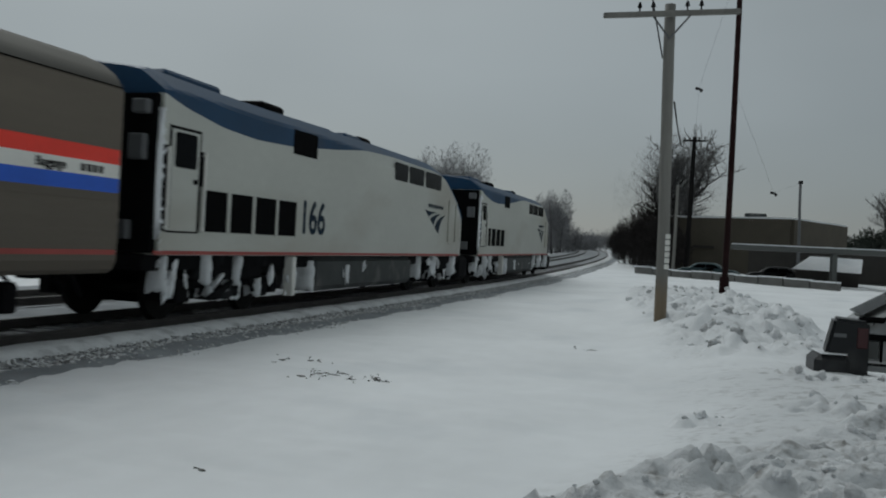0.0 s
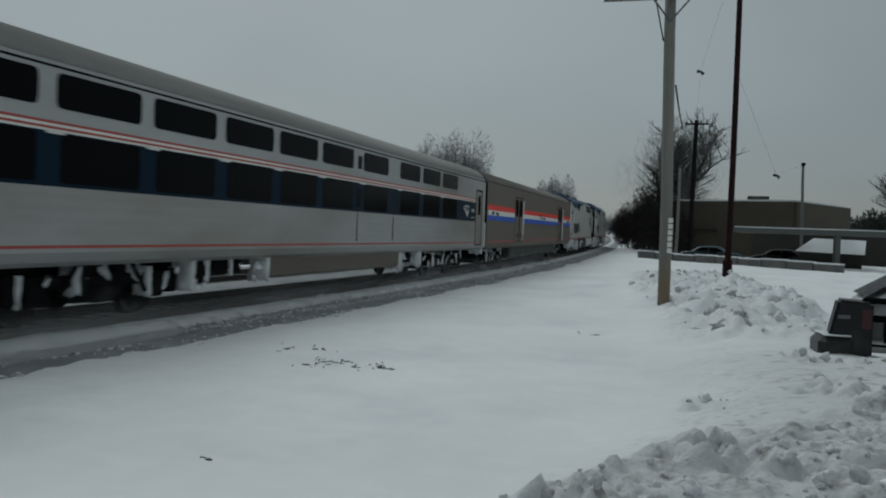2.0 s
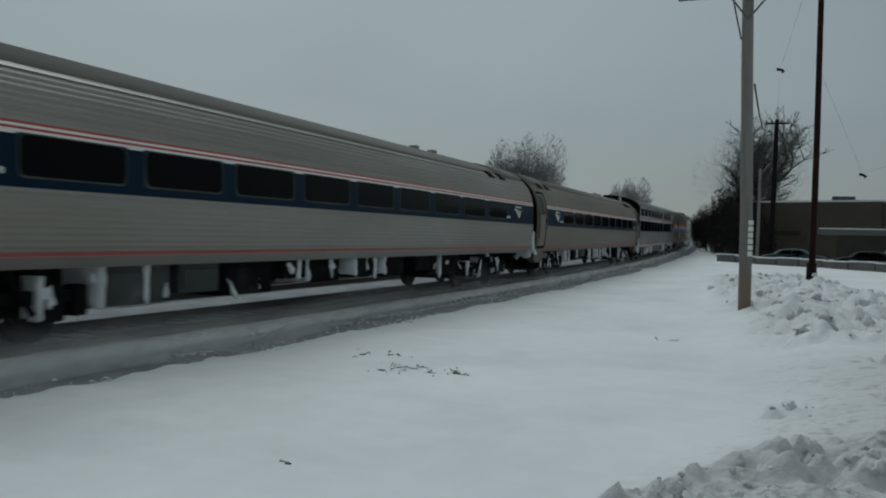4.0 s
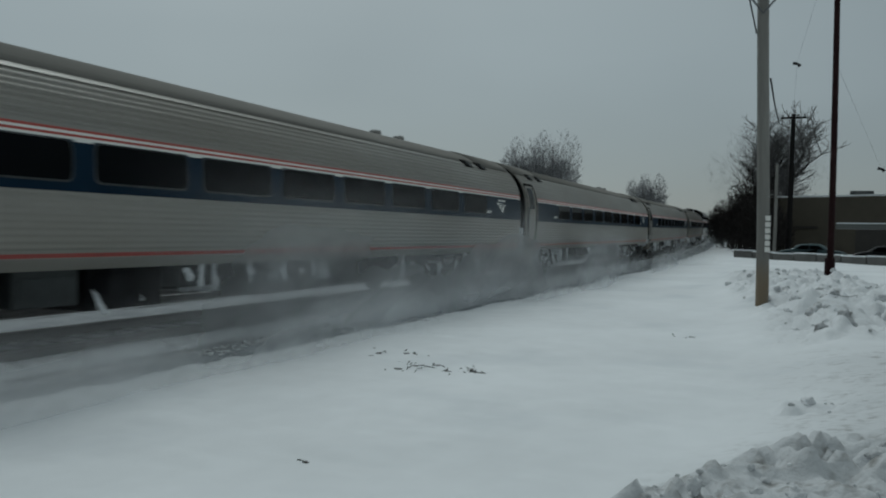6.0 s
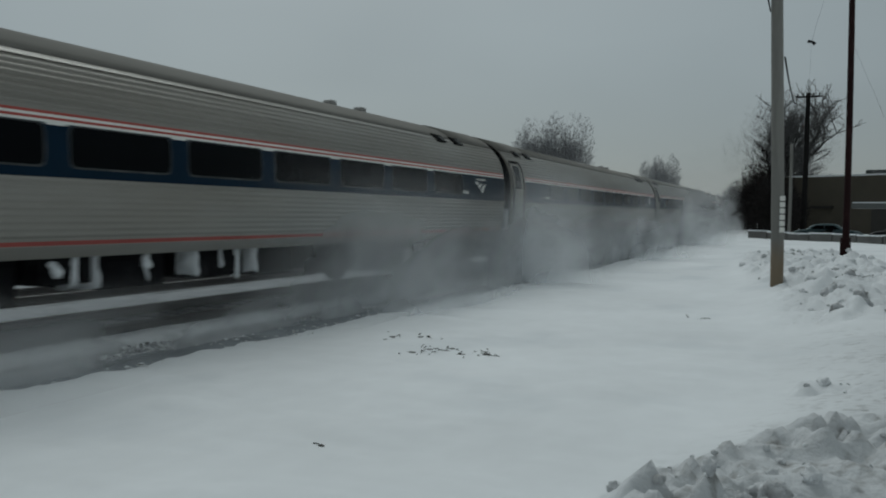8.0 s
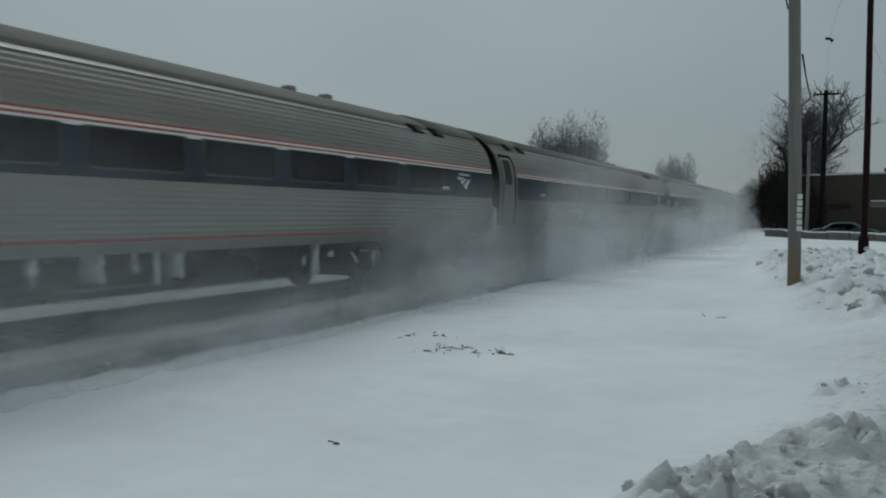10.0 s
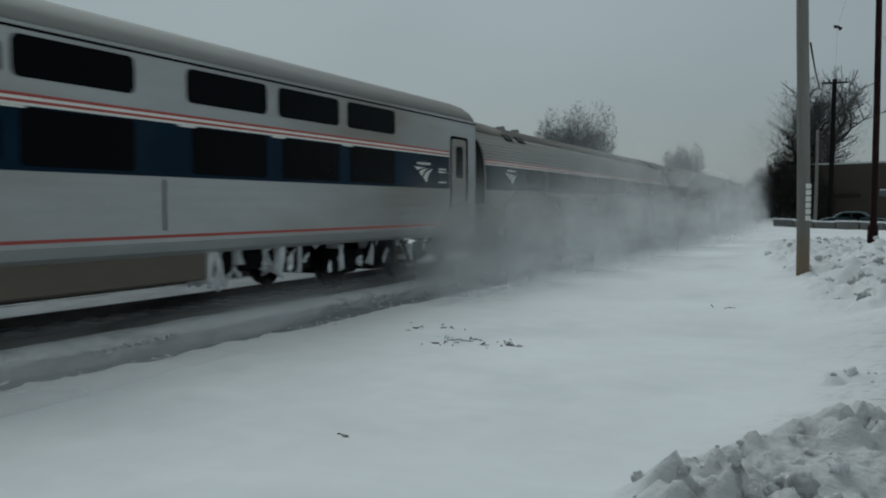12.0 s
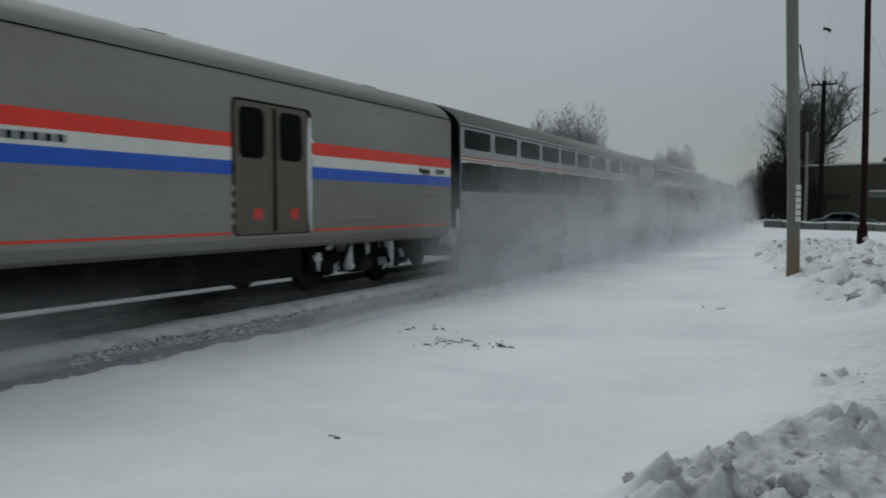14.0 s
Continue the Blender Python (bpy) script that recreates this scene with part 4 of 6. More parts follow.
def baggage_car(rnd, label, steel, doors=(-5.97, 5.97)):
    """Stainless baggage car with two sliding-door openings a side."""
    car = thing("baggage_car", label, "train car", "train")
    prof = fluted(VIEW, [(1.25, 1.9)], 0.13, 0.008)
    shell("body", prof, -HALF, HALF, steel, car, "stainless steel side")
    shell("roof", [(x + 0.012, z + 0.008) for x, z in VIEW if z > 3.46], -HALF + 0.02, HALF - 0.02, ROOF_STEEL if steel is STEEL else SOOTY_ROOF, car, "curved metal roof", True, True)
    panel("cant_rail", VIEW, -HALF, HALF, 3.49, 3.512, BLACK, car, "", proud=0.014)
    spans = [(-12.55, doors[0] - 1.06), (doors[0] + 1.06, doors[1] - 1.06), (doors[1] + 1.06, 12.69)]
    for y0, y1 in spans:
        panel("stripe", VIEW, y0, y1, 2.40, 2.61, RED, car, "broad red stripe")
        panel("stripe", VIEW, y0, y1, 2.205, 2.40, WHITE, car, "broad white stripe")
        panel("stripe", VIEW, y0, y1, 2.00, 2.205, BRIGHT_BLUE, car, "broad blue stripe")
        panel("sill_stripe", VIEW, y0, y1, *((1.125, 1.16, RED) if steel is STEEL else (1.13, 1.20, DULL_RED)), car, "thin red sill stripe")
        panel("belt_rib", VIEW, y0, y1, 1.90, 1.94, steel, car, "", proud=0.014)
    for yc in doors:
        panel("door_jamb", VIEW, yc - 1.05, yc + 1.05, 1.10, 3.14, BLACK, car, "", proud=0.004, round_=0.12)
        for sd, d in zip((1, -1), panel("baggage_door", VIEW, yc - 1.0, yc + 0.93, 1.12, 3.10, STEEL_DIRTY, car, "grimy double baggage door", proud=0.016, round_=0.10)):
            for a in (-0.90, 0.12):
                panel("door_window", VIEW, yc + a, yc + a + 0.62, 2.26, 3.02, GLASS, d, "", (sd,), 0.022, 0.01, 0.12)
            bm = bmesh.new()
            box(bm, sd * 1.573, sd * 1.60, yc - 0.04, yc + 0.0, 1.15, 3.05)
            part("door_seam", bm, UNDER, d)
            for a in (-0.55, 0.42):
                bm = bmesh.new()
                for i in range(3):
                    box(bm, sd * 1.574, sd * 1.582, yc + a + 0.07 * i, yc + a + 0.05 + 0.07 * i, 1.34, 1.50)
                part("warning_mark", bm, RED if steel is STEEL else UNDER, d, "small warning bars")
        ice(car, [(1.57, yc + 1.02, 1.2 + 0.24 * i) for i in range(7)], rnd, 0.42)
        caked(car, 1.555, 1.62, yc + 0.95, 1.2, 3.0, rnd.randint(1, 99))
    lettering("Baggage", 0.17, UNDER, car, 1.568, 12.5 - 1.42, 2.25)
    lettering("Baggage", 0.17, UNDER, car, 1.568, -11.1, 2.25)
    for sd in (1, -1):
        emblem(0.33, 2.31, 0.85, 0.24, 1.572, BLUE, car, sd)
    bm = bmesh.new()
    for i in range(6):
        box(bm, 1.562, 1.572, 0.95 + 0.17 * i, 1.07 + 0.17 * i, 2.26, 2.35)
    part("lettering", bm, BLUE, car, "row of lettering bars")
    bm = bmesh.new()
    for i in range(4):
        box(bm, 1.562, 1.572, -11.85 + 0.12 * i, -11.77 + 0.12 * i, 2.25, 2.35)
    part("lettering", bm, UNDER, car, "small number bars")
    bm = bmesh.new()
    for i in range(4):
        box(bm, 1.560, 1.570, 11.90 + 0.12 * i, 11.98 + 0.12 * i, 2.25, 2.35)
    part("lettering", bm, UNDER, car, "small number bars")
    for y in (4.6, -4.6, 11.0):
        boxed("roof_vent", (-0.4, 0.5, y - 0.32, y + 0.32, 3.92, 4.10), UNDER, car, "low roof vent", 0.06)
    for e in (-1, 1):
        coupler_end(car, e * HALF, e, 3.3, 1.6)
        bogie(car, e * 9.4, rnd)
    if steel is STEEL:
        ice(car, [(1.5, HALF + 0.03, 0.95 + 0.25 * i) for i in range(10)], rnd, 0.6)
    for e in (-1, 1):
        shell("end_wall", [(x * 0.985, z - 0.01) for x, z in VIEW], e * HALF, e * (HALF + 0.02), BLACK, car, "plain black end wall")
    bm = bmesh.new()
    box(bm, -1.38, 1.38, -7.0, 7.0, 0.36, 0.93, 0.05)
    part("side_skirt", bm, UNDER if steel is STEEL else TANK_GREY, car, "dark equipment skirt between the bogies")
    for x0, x1, z0, z1 in ((0.9, 1.45, 0.6, 1.2), (1.36, 1.52, 0.9, 1.9)):
        caked(car, x0, x1, -HALF - 0.02, z0, z1, rnd.randint(1, 99))
    return car


# ---- locomotive
LOCO_L = 20.6
LOCO_STATIONS = [  # metres from the rear coupler, half width, eave height, roof height
    (0.60, 1.50, 3.68, 4.16), (0.8, 1.52, 3.72, 4.20), (15.7, 1.52, 3.72, 4.20), (16.6, 1.51, 3.50, 3.94), (17.6, 1.48, 3.12, 3.50), (18.6, 1.40, 2.74, 3.02),
    (19.3, 1.28, 2.50, 2.72), (19.8, 1.08, 2.34, 2.52), (20.1, 0.80, 2.20, 2.36)]
BLUE_EDGE = [(0.0, 3.78), (0.5, 3.66), (1.1, 3.50), (2.34, 3.33), (3.55, 3.28), (5.0, 3.33), (7.24, 3.53), (9.0, 3.72), (11.0, 3.80), (15.0, 3.78), (16.1, 3.62), (17.2, 3.22), (18.3, 2.72), (19.3, 2.3), (20.2, 2.0)]


def lerp(table, u, k=1):
    us = [r[0] for r in table]
    return float(np.interp(u, us, [r[k] for r in table]))


def locomotive(rnd, label, number):
    car = thing("locomotive", label, "locomotive", "train")
    us = sorted(set(list(np.linspace(0.60, 20.1, 60)) + [r[0] for r in LOCO_STATIONS]))
    lower, upper = [], []
    for u in us:
        w, eave, top = (lerp(LOCO_STATIONS, u, k) for k in (1, 2, 3))
        cut = min(lerp(BLUE_EDGE, u), top - 0.1)
        def at(z):
            if z <= eave:
                return w - 0.02 * max(1.6 - z, 0)
            q = (z - eave) / (top - eave)
            return w * (1 - 0.45 * q ** 1.0) if q < 0.75 else w * (0.6625 - 0.6625 * ((q - 0.75) / 0.25) ** 0.8)
        zl = [1.12 + (cut - 1.12) * i / 8 for i in range(9)]
        zu = [cut + (top - cut) * i / 10 for i in range(11)]
        lower.append([(at(z), z) for z in zl])
        upper.append([(at(z) if z < top - 1e-6 else 0.0, z) for z in zu])
    def loft(rows, name, mat, lab, close_below):
        verts, faces = [], []
        rings = []
        for u, r in zip(us, rows):
            if close_below:
                ring = [(x, u - LOCO_L / 2, z) for x, z in r] + [(-x, u - LOCO_L / 2, z) for x, z in reversed(r)]
            else:
                ring = [(x, u - LOCO_L / 2, z) for x, z in r] + [(-x, u - LOCO_L / 2, z) for x, z in reversed(r[:-1])]
            rings.append(ring)
        k = len(rings[0])
        for r in rings:
            verts += r
        for i in range(len(rings) - 1):
            for j in range(k - 1 + (1 if close_below else 0)):
                if close_below and j == len(rows[0]) - 1:
                    continue
                j2 = (j + 1) % k
                faces.append((i * k + j, i * k + j2, (i + 1) * k + j2, (i + 1) * k + j))
        faces.append(tuple(range(k - 1, -1, -1)))
        faces.append(tuple(range((len(rings) - 1) * k, len(rings) * k)))
        return mesh_part(name, verts, faces, mat, car, lab)
    loft(lower, "body", SILVER, "dirty silver painted side", True)
    loft(upper, "roof", ROOF_BLUE, "dark blue roof with a sweeping edge", False)
    flat = [(1.52, 1.0), (1.52, 4.2)]
    Y = lambda u: u - LOCO_L / 2
    panel("sill_stripe", flat, Y(0.45), Y(18.2), 1.13, 1.19, DULL_RED, car, "dull red sill stripe", proud=0.006)
    for u0, u1 in ((0.80, 1.58),):
        panel("door_jamb", flat, Y(u0 - 0.06), Y(u1 + 0.06), 1.48, 3.17, UNDER, car, "", proud=0.004)
        for sd, d in zip((1, -1), panel("side_door", flat, Y(u0), Y(u1), 1.51, 3.12, SILVER, car, "silver engine room door", proud=0.014)):
            panel("door_window", flat, Y(u0 + 0.08), Y(u1 - 0.08), 2.52, 3.08, GLASS, d, "", (sd,), 0.02, 0.01, 0.06)
            boxed("door_latch", (sd * 1.53, sd * 1.56, Y(u1 - 0.14), Y(u1 - 0.06), 2.28, 2.36), BLACK, d)
        for u in (u0 - 0.14, u1 + 0.12):
            for sd in (1, -1):
                bm = bmesh.new()
                rod(bm, (sd * 1.58, Y(u), 1.52), (sd * 1.58, Y(u), 2.82), 0.025, 0.025, 6)
                for z in (1.56, 2.78):
                    rod(bm, (sd * 1.5, Y(u), z), (sd * 1.58, Y(u), z), 0.02, 0.02, 6)
                part("grab_rail", bm, WHITE, car, "")
                panel("rail_recess", flat, Y(u - 0.06), Y(u + 0.06), 1.50, 2.84, BLACK, car, "", (sd,), 0.003)
    for u0, u1 in ((1.73, 2.55), (2.66, 3.46), (3.57, 4.40), (4.50, 5.30)):
        for sd in (1, -1):
            g = panel("grille", flat, Y(u0), Y(u1), 1.52, 2.22, BLACK, car, "black radiator grille", (sd,), 0.006)[0]
            for i in range(9):
                boxed("slat", (sd * 1.524, sd * 1.534, Y(u0 + 0.03), Y(u1 - 0.03), 1.56 + 0.073 * i, 1.575 + 0.073 * i), BLACK, g)
            bm = bmesh.new()
            box(bm, sd * 1.52, sd * 1.54, Y(u0 - 0.05), Y(u0), 1.50, 2.26)
            box(bm, sd * 1.52, sd * 1.54, Y(u1), Y(u1 + 0.05), 1.50, 2.26)
            box(bm, sd * 1.52, sd * 1.54, Y(u0), Y(u1), 2.22, 2.26)
            part("grille_frame", bm, SILVER, g, "")
    panel("vent_window", flat, Y(5.05), Y(6.2), 3.20, 3.70, BLACK, car, "black vent in the roof edge", proud=0.006)
    for u0, u1 in ((11.25, 12.35), (12.5, 13.85), (14.05, 15.7)):
        panel("cab_window", flat, Y(u0), Y(u1), 3.20, 3.68, GLASS, car, "dark cab side window", proud=0.008, round_=0.07)
    for sd in (1, -1):
        emblem(Y(15.2), 2.18, 2.2, 0.70, 1.535, BLUE, car, sd)
        for u in (16.75, 17.6):
            bm = bmesh.new()
            rod(bm, (sd * 1.53, Y(u), 1.6), (sd * 1.53, Y(u), 2.95), 0.03, 0.03, 6)
            part("grab_rail", bm, SILVER, car)
    panel("cab_door", [(1.51, 1.0), (1.51, 3.2)], Y(16.85), Y(17.5), 1.5, 3.0, SILVER, car, "silver cab door", proud=0.012)
    if number:
        lettering(number, 0.98, BLUE, car, 1.526, Y(5.50), 1.60, "number", 0.88)
    bm = bmesh.new()
    for sd in (-0.75, 0.05):
        vs = [bm.verts.new(q) for q in ((sd, Y(16.75), 3.95), (sd + 0.7, Y(16.75), 3.95), (sd + 0.7, Y(17.85), 3.42), (sd, Y(17.85), 3.42))]
        bm.faces.new(vs)
    bmesh.ops.solidify(bm, geom=bm.faces[:], thickness=0.03)
    part("windscreen", bm, GLASS, car, "dark windscreen")
    for u0, u1, h in ((1.6, 3.4, 0.05), (5.0, 6.0, 0.09), (9.4, 11.0, 0.03), (10.4, 11.2, 0.07)):
        bm = bmesh.new()
        box(bm, -0.8, 0.8, Y(u0), Y(u1), 4.0, 4.18 + h, 0.06)
        part("roof_housing", bm, ROOF_BLUE if h < 0.06 else BLACK, car, "roof housing")
    boxed("underframe", (-1.3, 1.3, Y(0.5), Y(19.4), 0.86, 1.13), UNDER, car, "", 0.03)
    bm = bmesh.new()
    box(bm, -1.42, 1.42, Y(6.6), Y(13.4), 0.32, 1.10, 0.12)
    part("fuel_tank", bm, TANK_GREY, car, "grey fuel tank skirt")
    bm = bmesh.new()
    box(bm, -1.35, 1.35, Y(18.9), Y(20.2), 0.25, 1.13, 0.15)
    part("pilot", bm, UNDER, car, "front pilot plough")
    bm = bmesh.new()
    box(bm, -1.44, 1.44, Y(0.48), Y(0.605), 1.15, 3.62, 0.02)
    box(bm, -0.16, 0.16, Y(-0.05), Y(0.5), 0.68, 0.98, 0.04)
    part("end_wall", bm, BLACK, car, "plain black end wall")
    for x, z, h in ((1.22, 3.40, 0.22), (1.18, 2.78, 0.40), (0.95, 1.5, 0.3)):
        boxed("end_box", (x - 0.14, x + 0.14, Y(0.34), Y(0.49), z - h / 2, z + h / 2), GALV, car, "small grey box on the end wall", 0.02)
    for u in (3.2, 16.4):
        bogie(car, Y(u), rnd, 2.85, 0.51, True)
    ice(car, [(1.51, Y(0.61), 1.0 + 0.17 * i) for i in range(15)], rnd, 0.5)
    ice(car, [(1.38, Y(u), rnd.uniform(0.45, 1.0)) for u in (1.2, 1.6, 2.3, 2.6, 4.6, 5.4, 5.6, 8.2, 9.5, 12.6, 15.2, 15.6, 16.2, 18.4)], rnd, 1.3)
    for u, x0, x1, z0, z1 in ((0.57, 1.42, 1.53, 1.3, 3.4), (1.0, 1.05, 1.4, 0.45, 1.1), (2.2, 0.9, 1.5, 0.6, 1.12), (3.3, 1.0, 1.45, 0.5, 1.1), (6.5, 0.7, 1.45, 0.3, 1.0), (8.4, 1.3, 1.5, 0.4, 0.9), (14.2, 1.0, 1.45, 0.4, 1.1), (15.6, 1.0, 1.5, 0.4, 1.1), (17.9, 1.0, 1.5, 0.4, 1.1)):
        caked(car, x0, x1, Y(u), z0, z1, rnd.randint(1, 99))
    boxed("step", (1.28, 1.5, Y(5.35), Y(5.5), 0.28, 1.1), WHITE, car, "snow-white step plate", 0.02)
    return car


RND = random.Random(11)
FRONT = 11.006                       # where the joint behind the second locomotive stands at the start
CONSIST = []                         # car, metres of its middle ahead of that joint, turned round or not
loco = locomotive(RND, "dirty silver diesel locomotive with a dark blue roof", "166")
CONSIST.append((loco, LOCO_L / 2, False))
lead = locomotive(RND, "leading silver diesel locomotive with a dark blue roof", "")
CONSIST.append((lead, LOCO_L * 1.5, False))
CONSIST.append((baggage_car(RND, "grimy brownish stainless baggage car with red, white and blue stripes", STEEL_DIRTY, (-5.95, 7.85)), -13.2, False))
first_sleeper = sleeper(RND, "stainless steel sleeping car with a blue window band")
CONSIST.append((first_sleeper, -39.0, False))
coach = tube_coach(RND, "low fluted stainless coach with a dark blue window band", (2.30, 2.96), True, COACH_GRIME)
coach_b = tube_coach(RND, "low fluted stainless coach with a dark blue window band")
for gy, gx, gz in ((11.9, 0.25, 0.16), (11.2, -0.1, 0.22), (10.3, 0.3, 0.14)):
    g_bm = bmesh.new()
    box(g_bm, gx - 0.3, gx + 0.3, gy - 0.25, gy + 0.2, 3.72, 3.84 + gz, 0.05)
    rod(g_bm, (gx, gy - 0.5, 3.8), (gx, gy + 0.5, 3.9 + gz), 0.05, 0.05, 8)
    part("roof_gear", g_bm, UNDER, coach, "dark roof equipment")
ice(coach, [(0.55, 11.6, 3.82), (0.35, 11.0, 3.95), (0.65, 10.6, 3.80)], RND, 0.9)
CONSIST.append((coach, -65.0, False))
CONSIST.append((coach_b, -91.0, False))
for i in range(7):
    CONSIST.append((copy_thing(coach_b, Matrix()), -117.0 - 26 * i, i == 6))
CONSIST.append((copy_thing(first_sleeper, Matrix()), -299.0, False))
CONSIST.append((copy_thing(first_sleeper, Matrix()), -325.0, False))
CONSIST.append((baggage_car(RND, "stainless steel baggage car with red, white and blue stripes", STEEL), -351.0, False))


def travelled(t):
    return FRONT + 23.663 * t + 0.07178 * t * t


# ---------------------------------------------------------------- beside the line: poles, wires, masts


def at(az, d, z=None):
    """A place d metres off in the direction az degrees left of straight ahead; on the land if z is not given."""
    x, y = -d * math.sin(radians(az)), d * math.cos(radians(az))
    return Vector((x, y, land(x, y) if z is None else z))


def pole_shaft(name, base, top, r0, r1, mat, parent, sides=14):
    bm = bmesh.new()
    n = 8
    rings = []
    for i in range(n + 1):
        u = i / n
        c = base.lerp(top, u) + Vector((0.02 * math.sin(5 * u), 0.015 * math.sin(7 * u + 1), 0))
        r = r0 + (r1 - r0) * u
        rings.append([bm.verts.new((c.x + r * math.cos(k * 2 * math.pi / sides), c.y + r * math.sin(k * 2 * math.pi / sides), c.z)) for k in range(sides)])
    for a, b in zip(rings, rings[1:]):
        for k in range(sides):
            bm.faces.new((a[k], a[(k + 1) % sides], b[(k + 1) % sides], b[k]))
    bm.faces.new(rings[-1])
    return part(name, bm, mat, parent, "", True)


def insulator(parent, p, r=0.05):
    bm = bmesh.new()
    rod(bm, p, p + Vector((0, 0, 0.10)), r * 0.4, r * 0.4, 8)
    rod(bm, p + Vector((0, 0, 0.10)), p + Vector((0, 0, 0.16)), r * 1.1, r * 0.9, 10)
    rod(bm, p + Vector((0, 0, 0.16)), p + Vector((0, 0, 0.22)), r * 0.8, r * 0.5, 10)
    part("insulator", bm, DARK_POLE, parent, "small dark insulator")


def wire(parent, a, b, sag=0.3, r=0.012, name="wire"):
    pts = [a.lerp(b, i / 12) - Vector((0, 0, sag * 4 * (i / 12) * (1 - i / 12))) for i in range(13)]
    rings, V, F = 5, [], []
    across = (b - a).cross(Vector((0, 0, 1))).normalized()
    for p in pts:
        V += [p + across * r * math.cos(k * 2 * math.pi / rings) + Vector((0, 0, r * math.sin(k * 2 * math.pi / rings))) for k in range(rings)]
    for i in range(len(pts) - 1):
        F += [(i * rings + k, i * rings + (k + 1) % rings, (i + 1) * rings + (k + 1) % rings, (i + 1) * rings + k) for k in range(rings)]
    mesh_part(name, V, F, BLACK, parent, "sagging black cable")


P1_BASE, P1_TOP = at(2.96, 21.0, -0.45), at(3.30, 21.0, 1.525 + 21.0 * math.tan(radians(15.6)))
P2_BASE, P2_TOP = at(-0.81, 36.0, -0.3), at(-0.86, 36.0, 13.4)
P3_BASE, P3_TOP = at(1.56, 80.0, 0.1), at(1.41, 80.0, 1.525 + 80 * math.tan(radians(7.56)))


def utility_pole():
    p = thing("utility_pole", "weathered grey wooden utility pole with a crossarm", "utility pole", "poles")
    pole_shaft("shaft", P1_BASE, P1_TOP, 0.142, 0.125, OLD_POLE, p)
    za = 1.525 + 21.0 * math.tan(radians(14.95))
    a, b = at(7.45, 21.0, za - 0.04) + Vector((0, -0.16, 0)), at(-0.90, 21.0, za + 0.02) + Vector((0, -0.16, 0))
    d = (b - a).normalized()
    bm = bmesh.new()
    m = Matrix.Translation((a + b) / 2) @ d.to_track_quat("X", "Z").to_matrix().to_4x4()
    ln = (b - a).length / 2
    box(bm, -ln, ln, -0.05, 0.05, -0.06, 0.06, 0.008, m)
    part("crossarm", bm, WOOD_POLE, p, "grey wooden crossarm")
    for u in (0.27, 0.37, 0.62, 0.72):
        insulator(p, a.lerp(b, u) + Vector((0, 0, 0.06)))
    mid = P1_BASE.lerp(P1_TOP, 0.93)
    for u in (0.36, 0.66):
        bm = bmesh.new()
        rod(bm, a.lerp(b, u), Vector((mid.x, mid.y - 0.15, mid.z - 0.28)), 0.022, 0.022, 6)
        part("brace", bm, GALV, p, "metal brace")
    # riser cable and the small stacked notice plates
    bm = bmesh.new()
    rod(bm, a.lerp(b, 0.36) + Vector((0, 0, 0.35)), P1_BASE.lerp(P1_TOP, 0.84) + Vector((-0.15, -0.05, 0)), 0.018, 0.018, 6)
    part("riser_cable", bm, BLACK, p, "dark cable")
    for i in range(6):
        z = 1.525 + 21.0 * math.tan(radians(1.25)) - 0.14 * i
        c = at(2.72, 20.9, z)
        bm = bmesh.new()
        box(bm, c.x - 0.055, c.x + 0.055, c.y - 0.1, c.y - 0.07, z - 0.055, z + 0.055, 0.006)
        part("number_plate", bm, WHITE, p, "small pale tag plate")


def red_mast():
    p = thing("light_mast", "tall thin dark red metal mast in a snow bank", "mast", "poles")
    pole_shaft("shaft", P2_BASE, P2_TOP, 0.125, 0.10, RUST_RED, p)
    bm = bmesh.new()
    rod(bm, P2_BASE, P2_BASE + Vector((0, 0, 1.15)), 0.20, 0.18, 12)
    part("base_sleeve", bm, RUST_RED, p, "thicker dark base sleeve")


def far_pole():
    p = thing("utility_pole", "dark tarred utility pole with a short crossarm", "utility pole", "poles")
    pole_shaft("shaft", P3_BASE, P3_TOP, 0.24, 0.18, DARK_POLE, p, 10)
    bm = bmesh.new()
    z = P3_TOP.z - 0.35
    box(bm, P3_TOP.x - 1.0, P3_TOP.x + 1.0, P3_TOP.y - 0.3, P3_TOP.y - 0.15, z - 0.07, z + 0.07, 0.01)
    part("crossarm", bm, DARK_POLE, p, "short dark crossarm")
    for dx in (-0.85, -0.4, 0.4, 0.85):
        insulator(p, Vector((P3_TOP.x + dx, P3_TOP.y - 0.22, z + 0.06)), 0.08)
    wire(p, P1_BASE.lerp(P1_TOP, 0.71) + Vector((0.15, 0, 0)), Vector((P3_TOP.x - 0.8, P3_TOP.y - 0.22, z + 0.2)), 0.9, 0.022)
    q = thing("utility_pole", "slim grey pole behind the dark pole", "utility pole", "poles")
    b = at(2.35, 70.0)
    pole_shaft("shaft", b - Vector((0, 0, 0.3)), b + Vector((0.1, 0, 7.0)), 0.13, 0.10, WOOD_POLE, q, 10)


